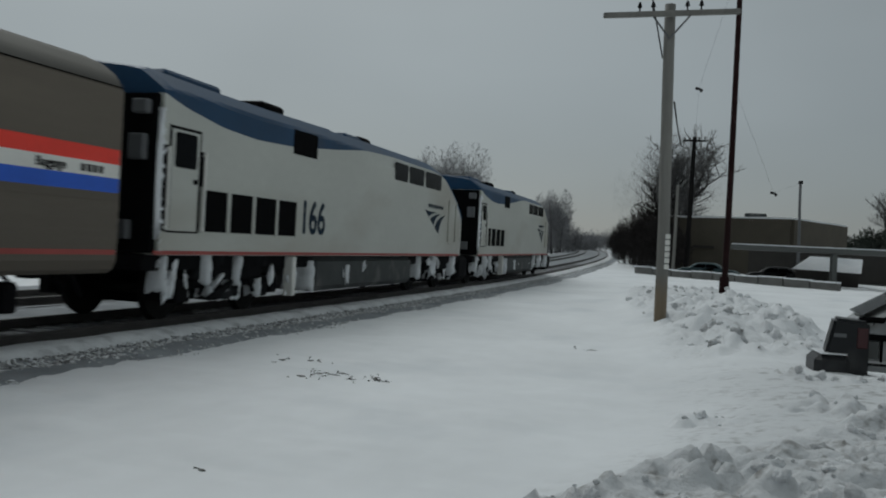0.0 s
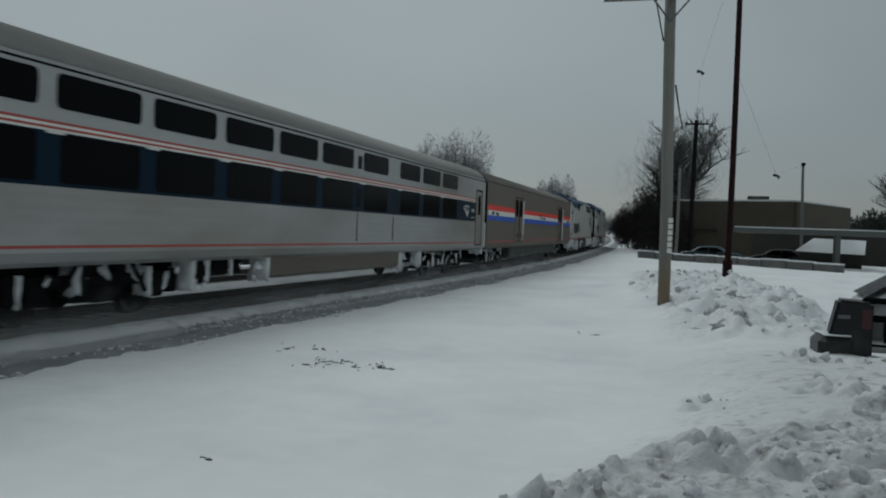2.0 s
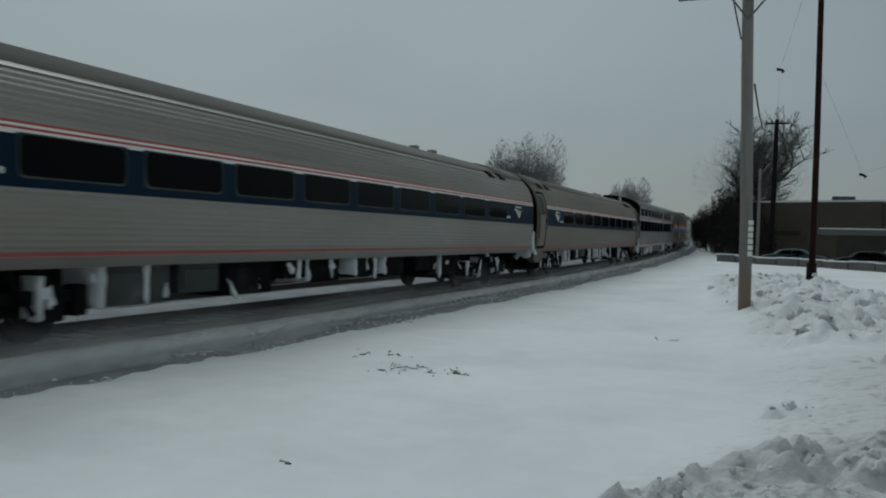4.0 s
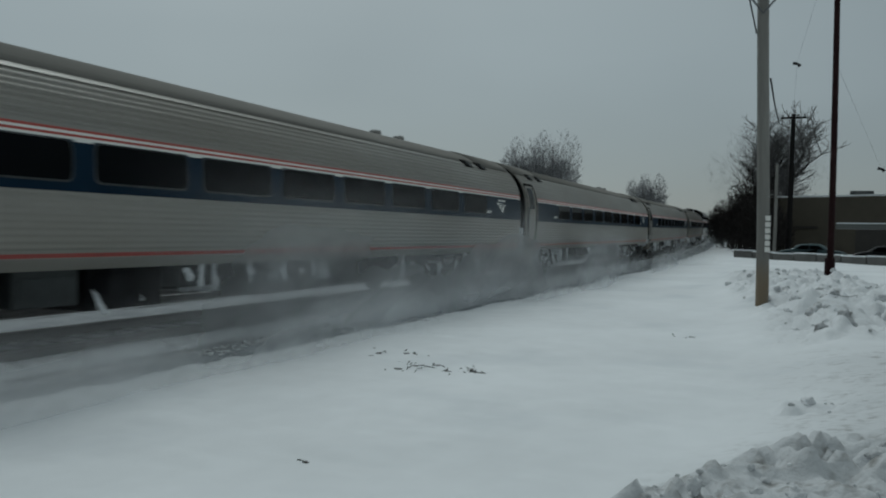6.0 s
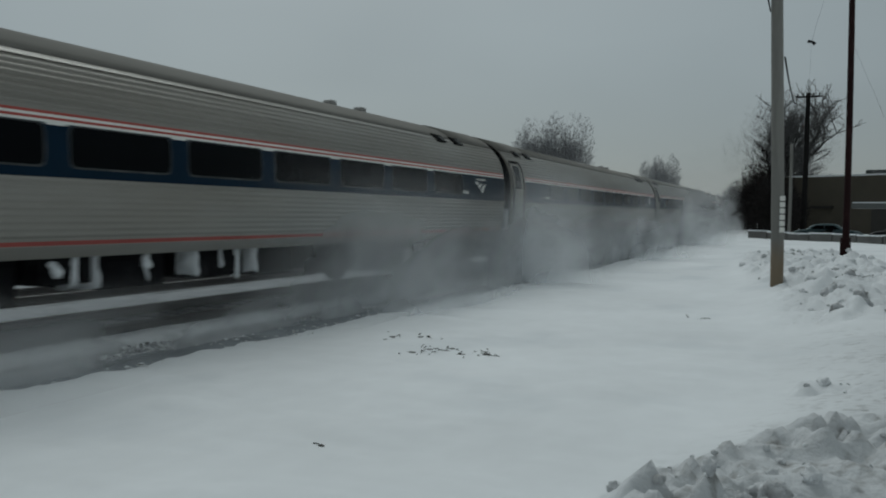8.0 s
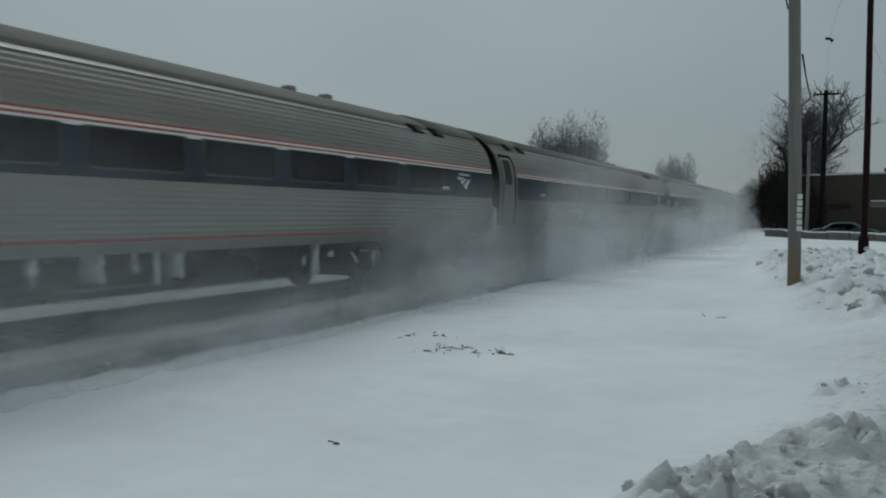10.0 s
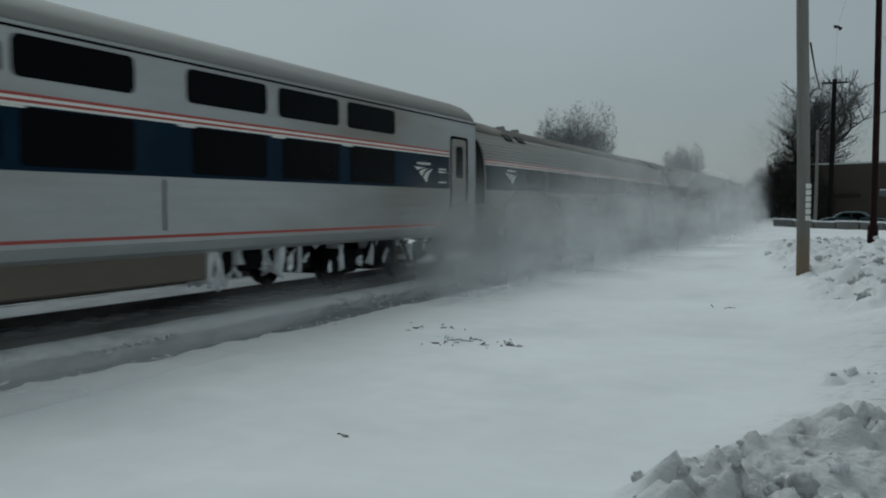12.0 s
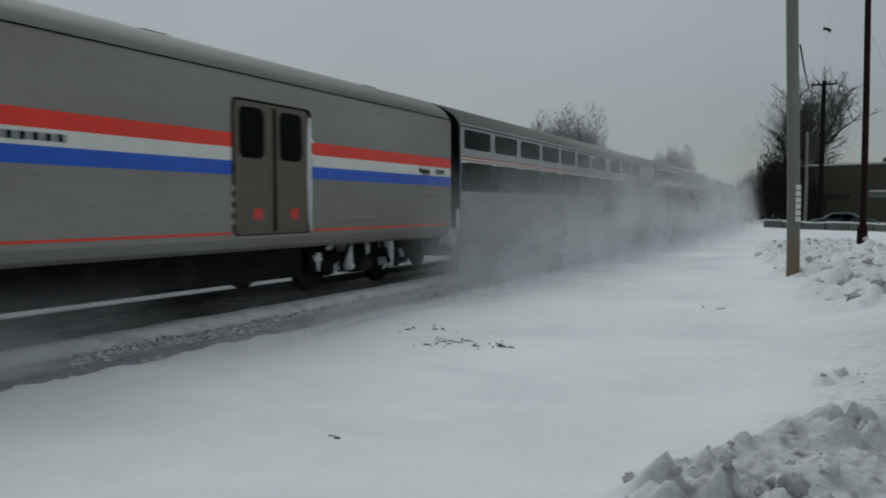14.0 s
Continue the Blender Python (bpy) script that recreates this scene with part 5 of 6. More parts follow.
def lamp_post():
    p = thing("lamp_post", "slim grey lamp post by the low building", "lamp post", "poles")
    b, t = at(-5.02, 75.0), at(-4.92, 75.0, 1.525 + 75 * math.tan(radians(4.85)))
    pole_shaft("shaft", b, t, 0.13, 0.10, GALV, p, 10)
    bm = bmesh.new()
    box(bm, t.x - 0.16, t.x + 0.16, t.y - 0.2, t.y + 0.2, t.z - 0.05, t.z + 0.18, 0.04)
    part("lamp_head", bm, UNDER, p, "dark lamp head")
    for az, el, d, ends in ((1.33, 10.52, 60.0, (P2_TOP, P3_TOP)), (-3.42, 4.20, 66.0, (P2_BASE.lerp(P2_TOP, 0.62), t))):
        lamp = thing("hanging_lamp", "small dark lamp hung on a thin span wire", "lamp", "span lamps")
        c = at(az, d, 1.525 + d * math.tan(radians(el)))
        bm = bmesh.new()
        rod(bm, c + Vector((-0.22, 0, 0.05)), c + Vector((0.12, 0, -0.02)), 0.10, 0.07, 8)
        rod(bm, c + Vector((0.08, 0, -0.02)), c + Vector((0.20, 0, -0.16)), 0.07, 0.12, 8)
        part("lamp_head", bm, UNDER, lamp, "dark lamp head")
        for e in ends:
            wire(lamp, c + Vector((0, 0, 0.04)), e, 0.0, 0.004, "span_wire")


utility_pole()
red_mast()
far_pole()
lamp_post()

# ---------------------------------------------------------------- trees


def tube_into(V, F, a, b, r0, r1, sides):
    d = (b - a)
    if d.length < 1e-4:
        return
    q = d.to_track_quat("Z", "Y")
    o = len(V)
    for c, r in ((a, r0), (b, r1)):
        for k in range(sides):
            t = k * 2 * math.pi / sides
            V.append(c + q @ Vector((r * math.cos(t), r * math.sin(t), 0)))
    for k in range(sides):
        k2 = (k + 1) % sides
        F.append((o + k, o + k2, o + sides + k2, o + sides + k))


def bare_tree(base, height, spread, seed, label, group="trees", levels=6, thick=1.0, twig=None, fine=0.0013, spray=9000, crown=0):
    rnd = random.Random(seed)
    wood, twigs = ([], []), ([], [])

    def grow(p, d, ln, r, lv):
        segs = 3 if lv > 2 else 2
        wide = spread * (0.75 if lv >= levels - 1 else 1.15)
        for i in range(segs):
            d = (d + Vector((rnd.gauss(0, 0.11), rnd.gauss(0, 0.11), rnd.gauss(0.03, 0.07)))).normalized()
            q = p + d * (ln / segs)
            store = wood if lv > 3 else twigs
            rr = max(r, height * fine)
            tube_into(*store, p, q, rr * (1 - 0.28 * i / segs), rr * (1 - 0.28 * (i + 1) / segs), 6 if lv > 3 else 3)
            if 0 < lv < levels and i < segs - 1:
                side = Vector((rnd.gauss(0, 1), rnd.gauss(0, 1), rnd.uniform(-0.35, 0.4))).normalized()
                grow(q, (d * 0.45 + side * wide).normalized(), ln * rnd.uniform(0.45, 0.65), r * 0.45, lv - 1 if lv < 4 else lv - 2)
            p = q
        if lv > 0:
            for k in range(3 if lv > 2 else 2):
                side = Vector((rnd.gauss(0, 1), rnd.gauss(0, 1), rnd.uniform(-0.2, 0.5))).normalized()
                if k == 0 and lv >= levels - 1:
                    grow(p, (d + Vector((0, 0, 0.6)) + side * 0.12).normalized(), ln * 0.82, r * 0.8, lv - 1)
                else:
                    grow(p, (d * 0.8 + side * wide).normalized(), ln * rnd.uniform(0.60, 0.82), r * 0.62, lv - 1)

    grow(Vector((0, 0, -0.3)), Vector((0, 0, 1)), height * 0.30, height * 0.017 * thick, levels)
    # the finest spray of twigs
    tips = twigs[0][:]
    for _ in range(spray):
        p = rnd.choice(tips)
        q = p + Vector((rnd.gauss(0, 1), rnd.gauss(0, 1), rnd.gauss(0.3, 1))).normalized() * height * rnd.uniform(0.03, 0.07)
        w = Vector((rnd.gauss(0, 1), rnd.gauss(0, 1), 0)).normalized() * height * 0.0008
        o = len(twigs[0])
        twigs[0].extend((p - w, p + w, q))
        twigs[1].append((o, o + 1, o + 2))
    top = float(np.percentile([v.z for v in twigs[0]], 98.5))
    k = height / top
    for _ in range(crown):
        # twig ends that fill the crown's rounded outline
        u = Vector((rnd.gauss(0, 1), rnd.gauss(0, 1), rnd.gauss(0, 1))).normalized()
        r = rnd.random() ** 0.45 * (1 + 0.12 * math.sin(5 * u.x + 3 * u.z + seed) + 0.10 * math.sin(9 * u.y + 4 * u.z))
        p = Vector((u.x * 0.33 * r, u.y * 0.33 * r, 0.60 + u.z * 0.37 * r)) * top
        q = p + Vector((u.x + rnd.gauss(0, 0.6), u.y + rnd.gauss(0, 0.6), 0.5 + rnd.gauss(0, 0.6))).normalized() * top * rnd.uniform(0.03, 0.09)
        w = Vector((rnd.gauss(0, 1), rnd.gauss(0, 1), 0)).normalized() * top * 0.0007
        o = len(twigs[0])
        twigs[0].extend((p - w, p + w, q))
        twigs[1].append((o, o + 1, o + 2))
    t = thing("bare_tree", label, "tree", group)
    t.matrix_basis = Matrix.Translation(base)
    mesh_part("trunk", [v * k for v in wood[0]], wood[1], BARK, t, "dark bare trunk and limbs")
    mesh_part("crown", [v * k for v in twigs[0]], twigs[1], twig or TWIG, t, "crown of fine bare twigs")
    return t


def shrub_mass(name, label, category, places, mat, seed, leaf=0.16, count=900, thin=0.22):
    """A ragged shrub: many small leaf or twig clumps round a few stems."""
    rnd = np.random.RandomState(seed)
    for base, rx, rz in places:
        t = thing(name, label, category, name + " row")
        t.matrix_basis = Matrix.Translation(base)
        V, F = [], []
        for k in range(5):
            a = Vector((rnd.uniform(-0.3, 0.3) * rx, rnd.uniform(-0.3, 0.3) * rx, -0.3))
            tube_into(V, F, a, Vector((a.x * 2, a.y * 2, rz * rnd.uniform(0.6, 0.95))), 0.09, 0.02, 5)
        mesh_part("trunk", V, F, BARK, t, "dark stems")
        V, F = [], []
        for _ in range(count):
            u = rnd.randn(3)
            u /= np.linalg.norm(u)
            r = min(rnd.rand() ** 0.4 * (1 + 0.22 * math.sin(u[0] * 6 + seed) + 0.15 * math.sin(u[2] * 9 + u[1] * 7) + 0.12 * rnd.randn()), 1.18)
            c = np.array([u[0] * rx * r, u[1] * rx * r, rz * 0.5 + u[2] * rz * 0.52 * r])
            if c[2] < -0.1:
                continue
            o = len(V)
            d = np.array([u[0] * 0.6, u[1] * 0.6, 0.7]) + rnd.randn(3) * 0.45
            d *= leaf * rnd.uniform(1.5, 4.0) / np.linalg.norm(d)
            w = rnd.randn(3)
            w *= leaf * thin / np.linalg.norm(w)
            V += [Vector(c - w), Vector(c + w), Vector(c + d)]
            F += [(o, o + 1, o + 2)]
        mesh_part("crown", V, F, mat, t, "ragged dense crown")


bare_tree(at(2.5, 96.0), 13.7, 0.60, 3, "large bare tree behind the dark utility pole", levels=6, thick=1.25, spray=1800, fine=0.0009, crown=5200)
bare_tree(at(3.6, 94.0), 12.4, 0.56, 31, "tall bare tree beside the line", levels=6, thick=1.1, spray=1500, fine=0.0009, crown=3600)
bare_tree(at(0.9, 95.0), 10.2, 0.55, 12, "bare tree behind the low building", levels=6, fine=0.0009, spray=1600)
bare_tree(at(17.4, 130.0), 12.2, 0.62, 5, "wide bare tree beyond the tracks", levels=6, thick=1.1, twig=HAZED_TWIG, fine=0.0022)
bare_tree(at(16.1, 133.0), 12.0, 0.62, 6, "wide bare tree beyond the tracks", levels=6, thick=1.1, twig=HAZED_TWIG, fine=0.0022)
bare_tree(at(10.3, 170.0), 9.4, 0.60, 7, "rounded bare tree beyond the curve", levels=6, thick=1.3, twig=HAZED_TWIG, fine=0.0022)
bare_tree(at(9.5, 175.0), 8.8, 0.60, 14, "rounded bare tree beyond the curve", levels=6, thick=1.3, twig=HAZED_TWIG, fine=0.0022)
bare_tree(at(-9.7, 120.0), 10.0, 0.45, 9, "slender bare tree behind the low buildings", levels=5)
shrub_mass("brush", "dense dark leafless brush beside the line", "shrub",
           [(at(4.9, 100.0), 2.6, 4.6), (at(4.0, 84.0), 2.0, 4.8), (at(3.2, 78.0), 1.7, 4.2), (at(5.4, 125.0), 2.6, 4.6), (at(5.6, 150), 2.6, 4.4), (at(2.5, 84.0), 1.6, 3.6), (at(3.55, 89.0), 2.0, 7.0), (at(4.3, 91.0), 1.9, 5.8)], BARK, 3, 0.17, 5200)
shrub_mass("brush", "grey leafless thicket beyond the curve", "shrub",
           [(at(8.9, 185.0), 4.0, 5.2), (at(9.9, 180.0), 3.4, 5.4), (at(10.9, 178.0), 3.0, 4.4), (at(7.7, 230.0), 5.0, 4.6), (at(6.9, 260.0), 6.0, 4.6), (at(8.2, 250), 5.0, 4.0)], HAZED_TWIG, 7, 0.26, 4200)
shrub_mass("evergreen_tree", "dark rounded evergreen behind the low buildings", "tree",
           [(at(-8.4, 115.0), 2.2, 4.2), (at(-9.4, 112.0), 2.6, 5.0), (at(-10.6, 110.0), 2.8, 5.2), (at(-12.0, 112.0), 2.8, 4.8)], EVERGREEN, 5, 0.16, 5200, 0.6)


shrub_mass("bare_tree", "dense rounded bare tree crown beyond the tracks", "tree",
           [(at(17.6, 128.0), 3.6, 14.0), (at(15.9, 129.0), 3.9, 14.8), (at(9.75, 165.0), 2.9, 11.2), (at(10.5, 169.0), 2.6, 10.4)], HAZED_TWIG, 11, 0.24, 9000, 0.15)


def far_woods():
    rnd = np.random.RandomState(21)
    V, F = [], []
    # the woods' pale grey imitates distance haze
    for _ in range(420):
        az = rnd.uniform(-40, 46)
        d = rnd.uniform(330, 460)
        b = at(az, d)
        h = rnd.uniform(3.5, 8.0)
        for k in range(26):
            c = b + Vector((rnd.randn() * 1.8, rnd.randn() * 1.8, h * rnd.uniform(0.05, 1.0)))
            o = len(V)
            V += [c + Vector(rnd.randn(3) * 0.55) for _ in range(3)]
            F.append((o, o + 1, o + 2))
    tagged(mesh_part("far_woods", V, F, HAZED_TWIG), "distant grey leafless woods along the horizon", "woods", "", "stuff")


far_woods()

# ---------------------------------------------------------------- the lot: buildings, barrier, parked cars


def wall_with_thickness(name, a, b, z0, z1, thick, mat, parent, label):
    d = (b - a)
    d.z = 0
    u = d.normalized()
    n = Vector((u.y, -u.x, 0)) * thick
    bm = bmesh.new()
    lo = [bm.verts.new((q.x, q.y, z0)) for q in (a, b, b - n, a - n)]
    hi = [bm.verts.new((q.x, q.y, z1)) for q in (a, b, b - n, a - n)]
    bm.faces.new(lo[::-1]), bm.faces.new(hi)
    for k in range(4):
        bm.faces.new((lo[k], lo[(k + 1) % 4], hi[(k + 1) % 4], hi[k]))
    return part(name, bm, mat, parent, label)


def slab(name, pts, z0, z1, mat, parent, label=""):
    bm = bmesh.new()
    lo = [bm.verts.new((x, y, z0)) for x, y in pts]
    hi = [bm.verts.new((x, y, z1)) for x, y in pts]
    bm.faces.new(lo[::-1]), bm.faces.new(hi)
    n = len(pts)
    for k in range(n):
        bm.faces.new((lo[k], lo[(k + 1) % n], hi[(k + 1) % n], hi[k]))
    bmesh.ops.recalc_face_normals(bm, faces=bm.faces[:])
    return part(name, bm, mat, parent, label)


def low_building():
    b = thing("commercial_building", "low flat-roofed tan brick commercial building", "building")
    c, l, r = Vector((6.7, 84.7, 0)), Vector((-5.3, 90.7, 0)), Vector((12.7, 96.7, 0))
    back = l + (r - c)
    wall_with_thickness("wall", l, c, 0.0, 5.45, -0.3, BRICK, b, "tan brick wall")
    wall_with_thickness("wall", c, r, 0.0, 5.45, -0.3, BRICK, b, "tan brick wall")
    wall_with_thickness("wall", r, back, 0.0, 5.45, -0.3, BRICK, b, "tan brick wall")
    wall_with_thickness("wall", back, l, 0.0, 5.45, -0.3, BRICK, b, "tan brick wall")
    e = lambda p, k: (p.x + (p.x - 3.7) * k, p.y + (p.y - 93) * k)
    slab("roof", [e(l, 0.02), e(c, 0.02), e(r, 0.02), e(back, 0.02)], 5.45, 5.62, SNOW, b, "snow-covered flat roof")
    slab("coping", [e(l, 0.025), e(c, 0.025), e(r, 0.025), e(back, 0.025)], 5.34, 5.46, FASCIA, b, "pale metal coping")
    boxed("roof_unit", (2.9, 4.9, 91, 92.6, 5.6, 6.2), TANK_GREY, b, "dark rooftop unit", 0.05)
    u = (c - l).normalized()
    n = Vector((u.y, -u.x, 0))
    w = l + u * 4.4 + n * 0.02
    wall_with_thickness("window", w, w + u * 1.7, 1.7, 2.75, -0.1, GLASS, b, "dark window with an awning")
    wall_with_thickness("awning", w - u * 0.15 + n * 0.5, w + u * 1.85 + n * 0.5, 2.55, 2.75, 0.5, SHADE, b, "dark awning")
    wall_with_thickness("downpipe", l + u * 7.4 + n * 0.12, l + u * 7.55 + n * 0.12, 0.4, 5.4, 0.1, UNDER, b, "dark downpipe")


def canopy_building():
    b = thing("canopy", "low flat canopy with a pale fascia and snow on top", "canopy")
    pts = [(1.2, 64.0), (16.0, 61.5), (16.5, 64.3), (1.6, 67.0)]
    slab("roof_slab", pts, 2.28, 2.62, FASCIA, b, "pale painted fascia")
    slab("snow_cover", [(x * 0.99 + 0.08, y * 0.995 + 0.35) for x, y in pts], 2.62, 2.69, SNOW, b, "snow on the canopy")
    for x, y in ((7.8, 63.1), (15.0, 62.0), (7.9, 64.9), (15.2, 63.6)):
        boxed("post", (x - 0.16, x + 0.16, y, y + 0.3, -0.1, 2.28), FASCIA, b, "pale square post", 0.02)
    # added wall whose dark colour stands in for shade under the canopy
    low = thing("low_wall_building", "low dark wall added for the shade under the canopy", "building")
    wall_with_thickness("wall", Vector((3.4, 79.5, 0)), Vector((24.0, 75.8, 0)), -0.1, 2.45, -3.0, SHADE, low, "wall coloured dark as shade")
    s = thing("shed", "small dark shed with a snow-covered sloping roof", "shed")
    x0, x1, y0, y1 = 5.7, 9.8, 66.5, 70.5
    bm = bmesh.new()
    box(bm, x0, x1, y0, y1, -0.1, 1.05)
    part("wall", bm, SHADE, s, "dark shed wall")
    bm = bmesh.new()
    vs = [bm.verts.new(q) for q in ((x0 - 0.3, y0 - 0.3, 1.12), (x1 + 0.1, y0 - 0.3, 1.02), (x1 + 0.8, y1, 2.05), (x0 + 1.3, y1, 2.1))]
    bm.faces.new(vs)
    bmesh.ops.solidify(bm, geom=bm.faces[:], thickness=-0.14)
    part("roof", bm, SNOW, s, "snow-covered roof")


def barrier():
    a, b = at(4.5, 70.0), at(-7.5, 58.0)
    n = 9
    for i in range(n):
        p, q = a.lerp(b, i / n + 0.003), a.lerp(b, (i + 1) / n - 0.003)
        t = thing("concrete_barrier", "low stained concrete barrier capped with snow", "barrier", "barriers along the lot")
        z = min(land(p.x, p.y), land(q.x, q.y)) - 0.1
        h = 0.52 - 0.03 * (i % 3)
        wall_with_thickness("block", p, q, z, z + h + 0.1, -0.35, CONCRETE, t, "stained concrete block")
        wall_with_thickness("snow_cap", p + Vector((0, -0.03, 0)), q + Vector((0, -0.03, 0)), z + h + 0.1, z + h + 0.18, -0.42, SNOW, t, "cap of snow")


def rounded(profile, n=4):
    """A closed outline smoothed through its points."""
    k, out = len(profile), []
    for i in range(k):
        p0, p1, p2, p3 = (profile[(i + d) % k] for d in (-1, 0, 1, 2))
        for j in range(n):
            t = j / n
            out.append(tuple(0.5 * (2 * b + (c - a) * t + (2 * a - 5 * b + 4 * c - d) * t * t + (3 * b - a - 3 * c + d) * t ** 3) for a, b, c, d in zip(p0, p1, p2, p3)))
    return out


def car_shape(name, label, m, paint, profile, width, wheels, windows, group="parked cars"):
    """A parked car: its outline swept across its width, with pulled-in cabin and rounded shoulders."""
    c = thing(name, label, "car", group)
    c.matrix_basis = m
    ring = rounded(profile)
    mid = Vector((sum(p[0] for p in ring) / len(ring), 0.62))
    V, F = [], []
    k = len(ring)
    stations = [(-1.0, 0.16), (-0.985, 0.09), (-0.94, 0.04), (-0.85, 0.012), (-0.5, 0.0), (0.5, 0.0), (0.85, 0.012), (0.94, 0.04), (0.985, 0.09), (1.0, 0.16)]
    for side, inset in stations:
        for x, z in ring:
            tuck = 0.0 if z < 0.85 else 0.16 * (z - 0.85) / 0.6
            dx, dz = x - mid.x, z - mid.y
            far = math.hypot(dx, dz)
            V.append((x - inset * dx / far, side * width / 2 * (1 - tuck), z - inset * dz / far))
    for i in range(len(stations) - 1):
        for j in range(k):
            j2 = (j + 1) % k
            F.append((i * k + j, i * k + j2, (i + 1) * k + j2, (i + 1) * k + j))
    F += [tuple(range(k)), tuple(range(len(V) - 1, len(V) - k - 1, -1))]
    mesh_part("body", V, F, paint, c, "salt-stained painted body", True)
    for pts in windows:
        for sd in (-1, 1):
            bm = bmesh.new()
            vs = []
            for x, z in pts:
                tuck = 0.0 if z < 0.85 else 0.16 * (z - 0.85) / 0.6
                vs.append(bm.verts.new((x, sd * (width / 2 * (1 - tuck) + 0.006), z - 0.02)))
            bm.faces.new(vs if sd < 0 else vs[::-1])
            bmesh.ops.solidify(bm, geom=bm.faces[:], thickness=0.02)
            part("side_window", bm, GLASS, c, "dark side window")
    for x in wheels:
        for sd in (-1, 1):
            bm = bmesh.new()
            rod(bm, (x, sd * (width / 2 - 0.22), 0.32), (x, sd * (width / 2 + 0.012), 0.32), 0.33, 0.33, 22)
            w = part("wheel", bm, BLACK, c, "black tyre")
            bm = bmesh.new()
            rod(bm, (x, sd * (width / 2), 0.32), (x, sd * (width / 2 + 0.02), 0.32), 0.2, 0.17, 16)
            part("rim", bm, GALV, w, "")
    return c


HATCH = [(0.02, 0.28), (-0.05, 0.45), (0.0, 0.74), (0.10, 0.92), (0.42, 1.12), (0.85, 1.40), (1.35, 1.52), (2.4, 1.53), (3.0, 1.42), (3.7, 1.02), (4.4, 0.88), (4.55, 0.62), (4.5, 0.28)]


def parked_cars():
    p = at(-8.15, 13.9)
    g = -0.16
    m = Matrix.Translation((p.x + 0.02, p.y + 0.6, g)) @ pose(0, 0, 0, 0, 0, -2)
    c = car_shape("parked_car", "salt-stained silver hatchback with snow on it", m, CAR_SILVER, HATCH, 1.78, (0.85, 3.6),
                  [[(0.34, 0.98), (1.5, 0.98), (1.6, 1.40), (0.86, 1.36)], [(1.58, 0.98), (2.4, 0.98), (2.38, 1.40), (1.68, 1.40)], [(2.5, 0.98), (3.4, 0.98), (2.85, 1.38), (2.46, 1.40)]])
    boxed("rear_glass_trim", (0.06, 0.40, -0.89, -0.80, 0.90, 0.99), BLACK, c, "black trim below the rear glass", 0.03)
    bm = bmesh.new()
    bm.faces.new([bm.verts.new(q) for q in ((0.12, -0.80, 0.975), (0.12, 0.80, 0.975), (0.80, 0.72, 1.40), (0.80, -0.72, 1.40))])
    bmesh.ops.solidify(bm, geom=bm.faces[:], thickness=0.02)
    part("rear_glass", bm, GLASS, c, "dark rear glass").matrix_basis = Matrix.Translation((-0.02, 0, 0.02))
    boxed("side_moulding", (0.10, 0.62, -0.915, -0.885, 0.66, 0.75), BLACK, c, "black rubbing strip", 0.01)
    boxed("tail_lamp", (0.16, 0.34, -0.905, -0.86, 0.40, 0.66), FASCIA, c, "pale tail lamp lens", 0.02)
    boxed("lamp_edge", (0.345, 0.38, -0.905, -0.87, 0.36, 0.66), BLACK, c, "", 0.005)
    boxed("bumper", (-0.12, 0.75, -0.93, 0.93, 0.22, 0.42), CAR_SILVER, c, "silver bumper with slush", 0.08)
    boxed("bumper_trim", (-0.14, 0.6, -0.945, 0.945, 0.31, 0.345), BLACK, c, "black bumper trim", 0.01)
    ice(c, [(0.1, -0.5, 0.44), (0.3, 0.0, 0.46), (0.5, -0.4, 1.17), (0.9, -0.3, 1.43)], random.Random(3), 0.8)
    boxed("roof_snow", (1.1, 2.9, -0.62, 0.62, 1.50, 1.57), SNOW, c, "thin snow on the roof", 0.03)
    bx = thing("parked_car", "black car parked beside the silver hatchback", "car", "parked cars")
    q = at(-7.1, 13.7)
    bx.matrix_basis = Matrix.Translation((q.x - 0.42, q.y, -0.20)) @ pose(0, 0, 0, 0, 0, 6)
    bm = bmesh.new()
    V = [(0.20, -0.5, 0.20), (0.80, -0.5, 0.20), (0.80, -0.5, 0.97), (0.34, -0.5, 1.00), (0.24, -0.5, 0.55)]
    lo = [bm.verts.new(w) for w in V]
    hi = [bm.verts.new((a + 0.1, 0.1, b)) for a, _, b in V]
    bm.faces.new(lo), bm.faces.new(hi[::-1])
    for k in range(5):
        bm.faces.new((lo[k], hi[k], hi[(k + 1) % 5], lo[(k + 1) % 5]))
    bmesh.ops.recalc_face_normals(bm, faces=bm.faces[:])
    bmesh.ops.bevel(bm, geom=bm.edges[:], offset=0.04, segments=2, affect="EDGES")
    part("body", bm, CAR_DARK, bx, "salt-stained black rear corner")
    bm = bmesh.new()
    box(bm, 0.10, 0.58, -0.58, 0.1, -0.08, 0.50, 0.09)
    part("bumper", bm, CAR_DARK, bx, "black bumper")
    boxed("bumper_snow", (0.16, 0.52, -0.56, 0.1, 0.495, 0.515), ICE, bx, "line of slush on the bumper", 0.01)
    boxed("tail_lamp", (0.64, 0.78, -0.515, -0.49, 0.60, 0.88), TAIL_RED, bx, "dark red tail lamp", 0.01)
    boxed("badge", (0.34, 0.50, -0.512, -0.495, 0.74, 0.79), GALV, bx, "small chrome strip")
    boxed("wheel", (0.2, 0.5, -0.45, -0.25, 0.0, 0.4), BLACK, bx, "tyre in shadow", 0.1)
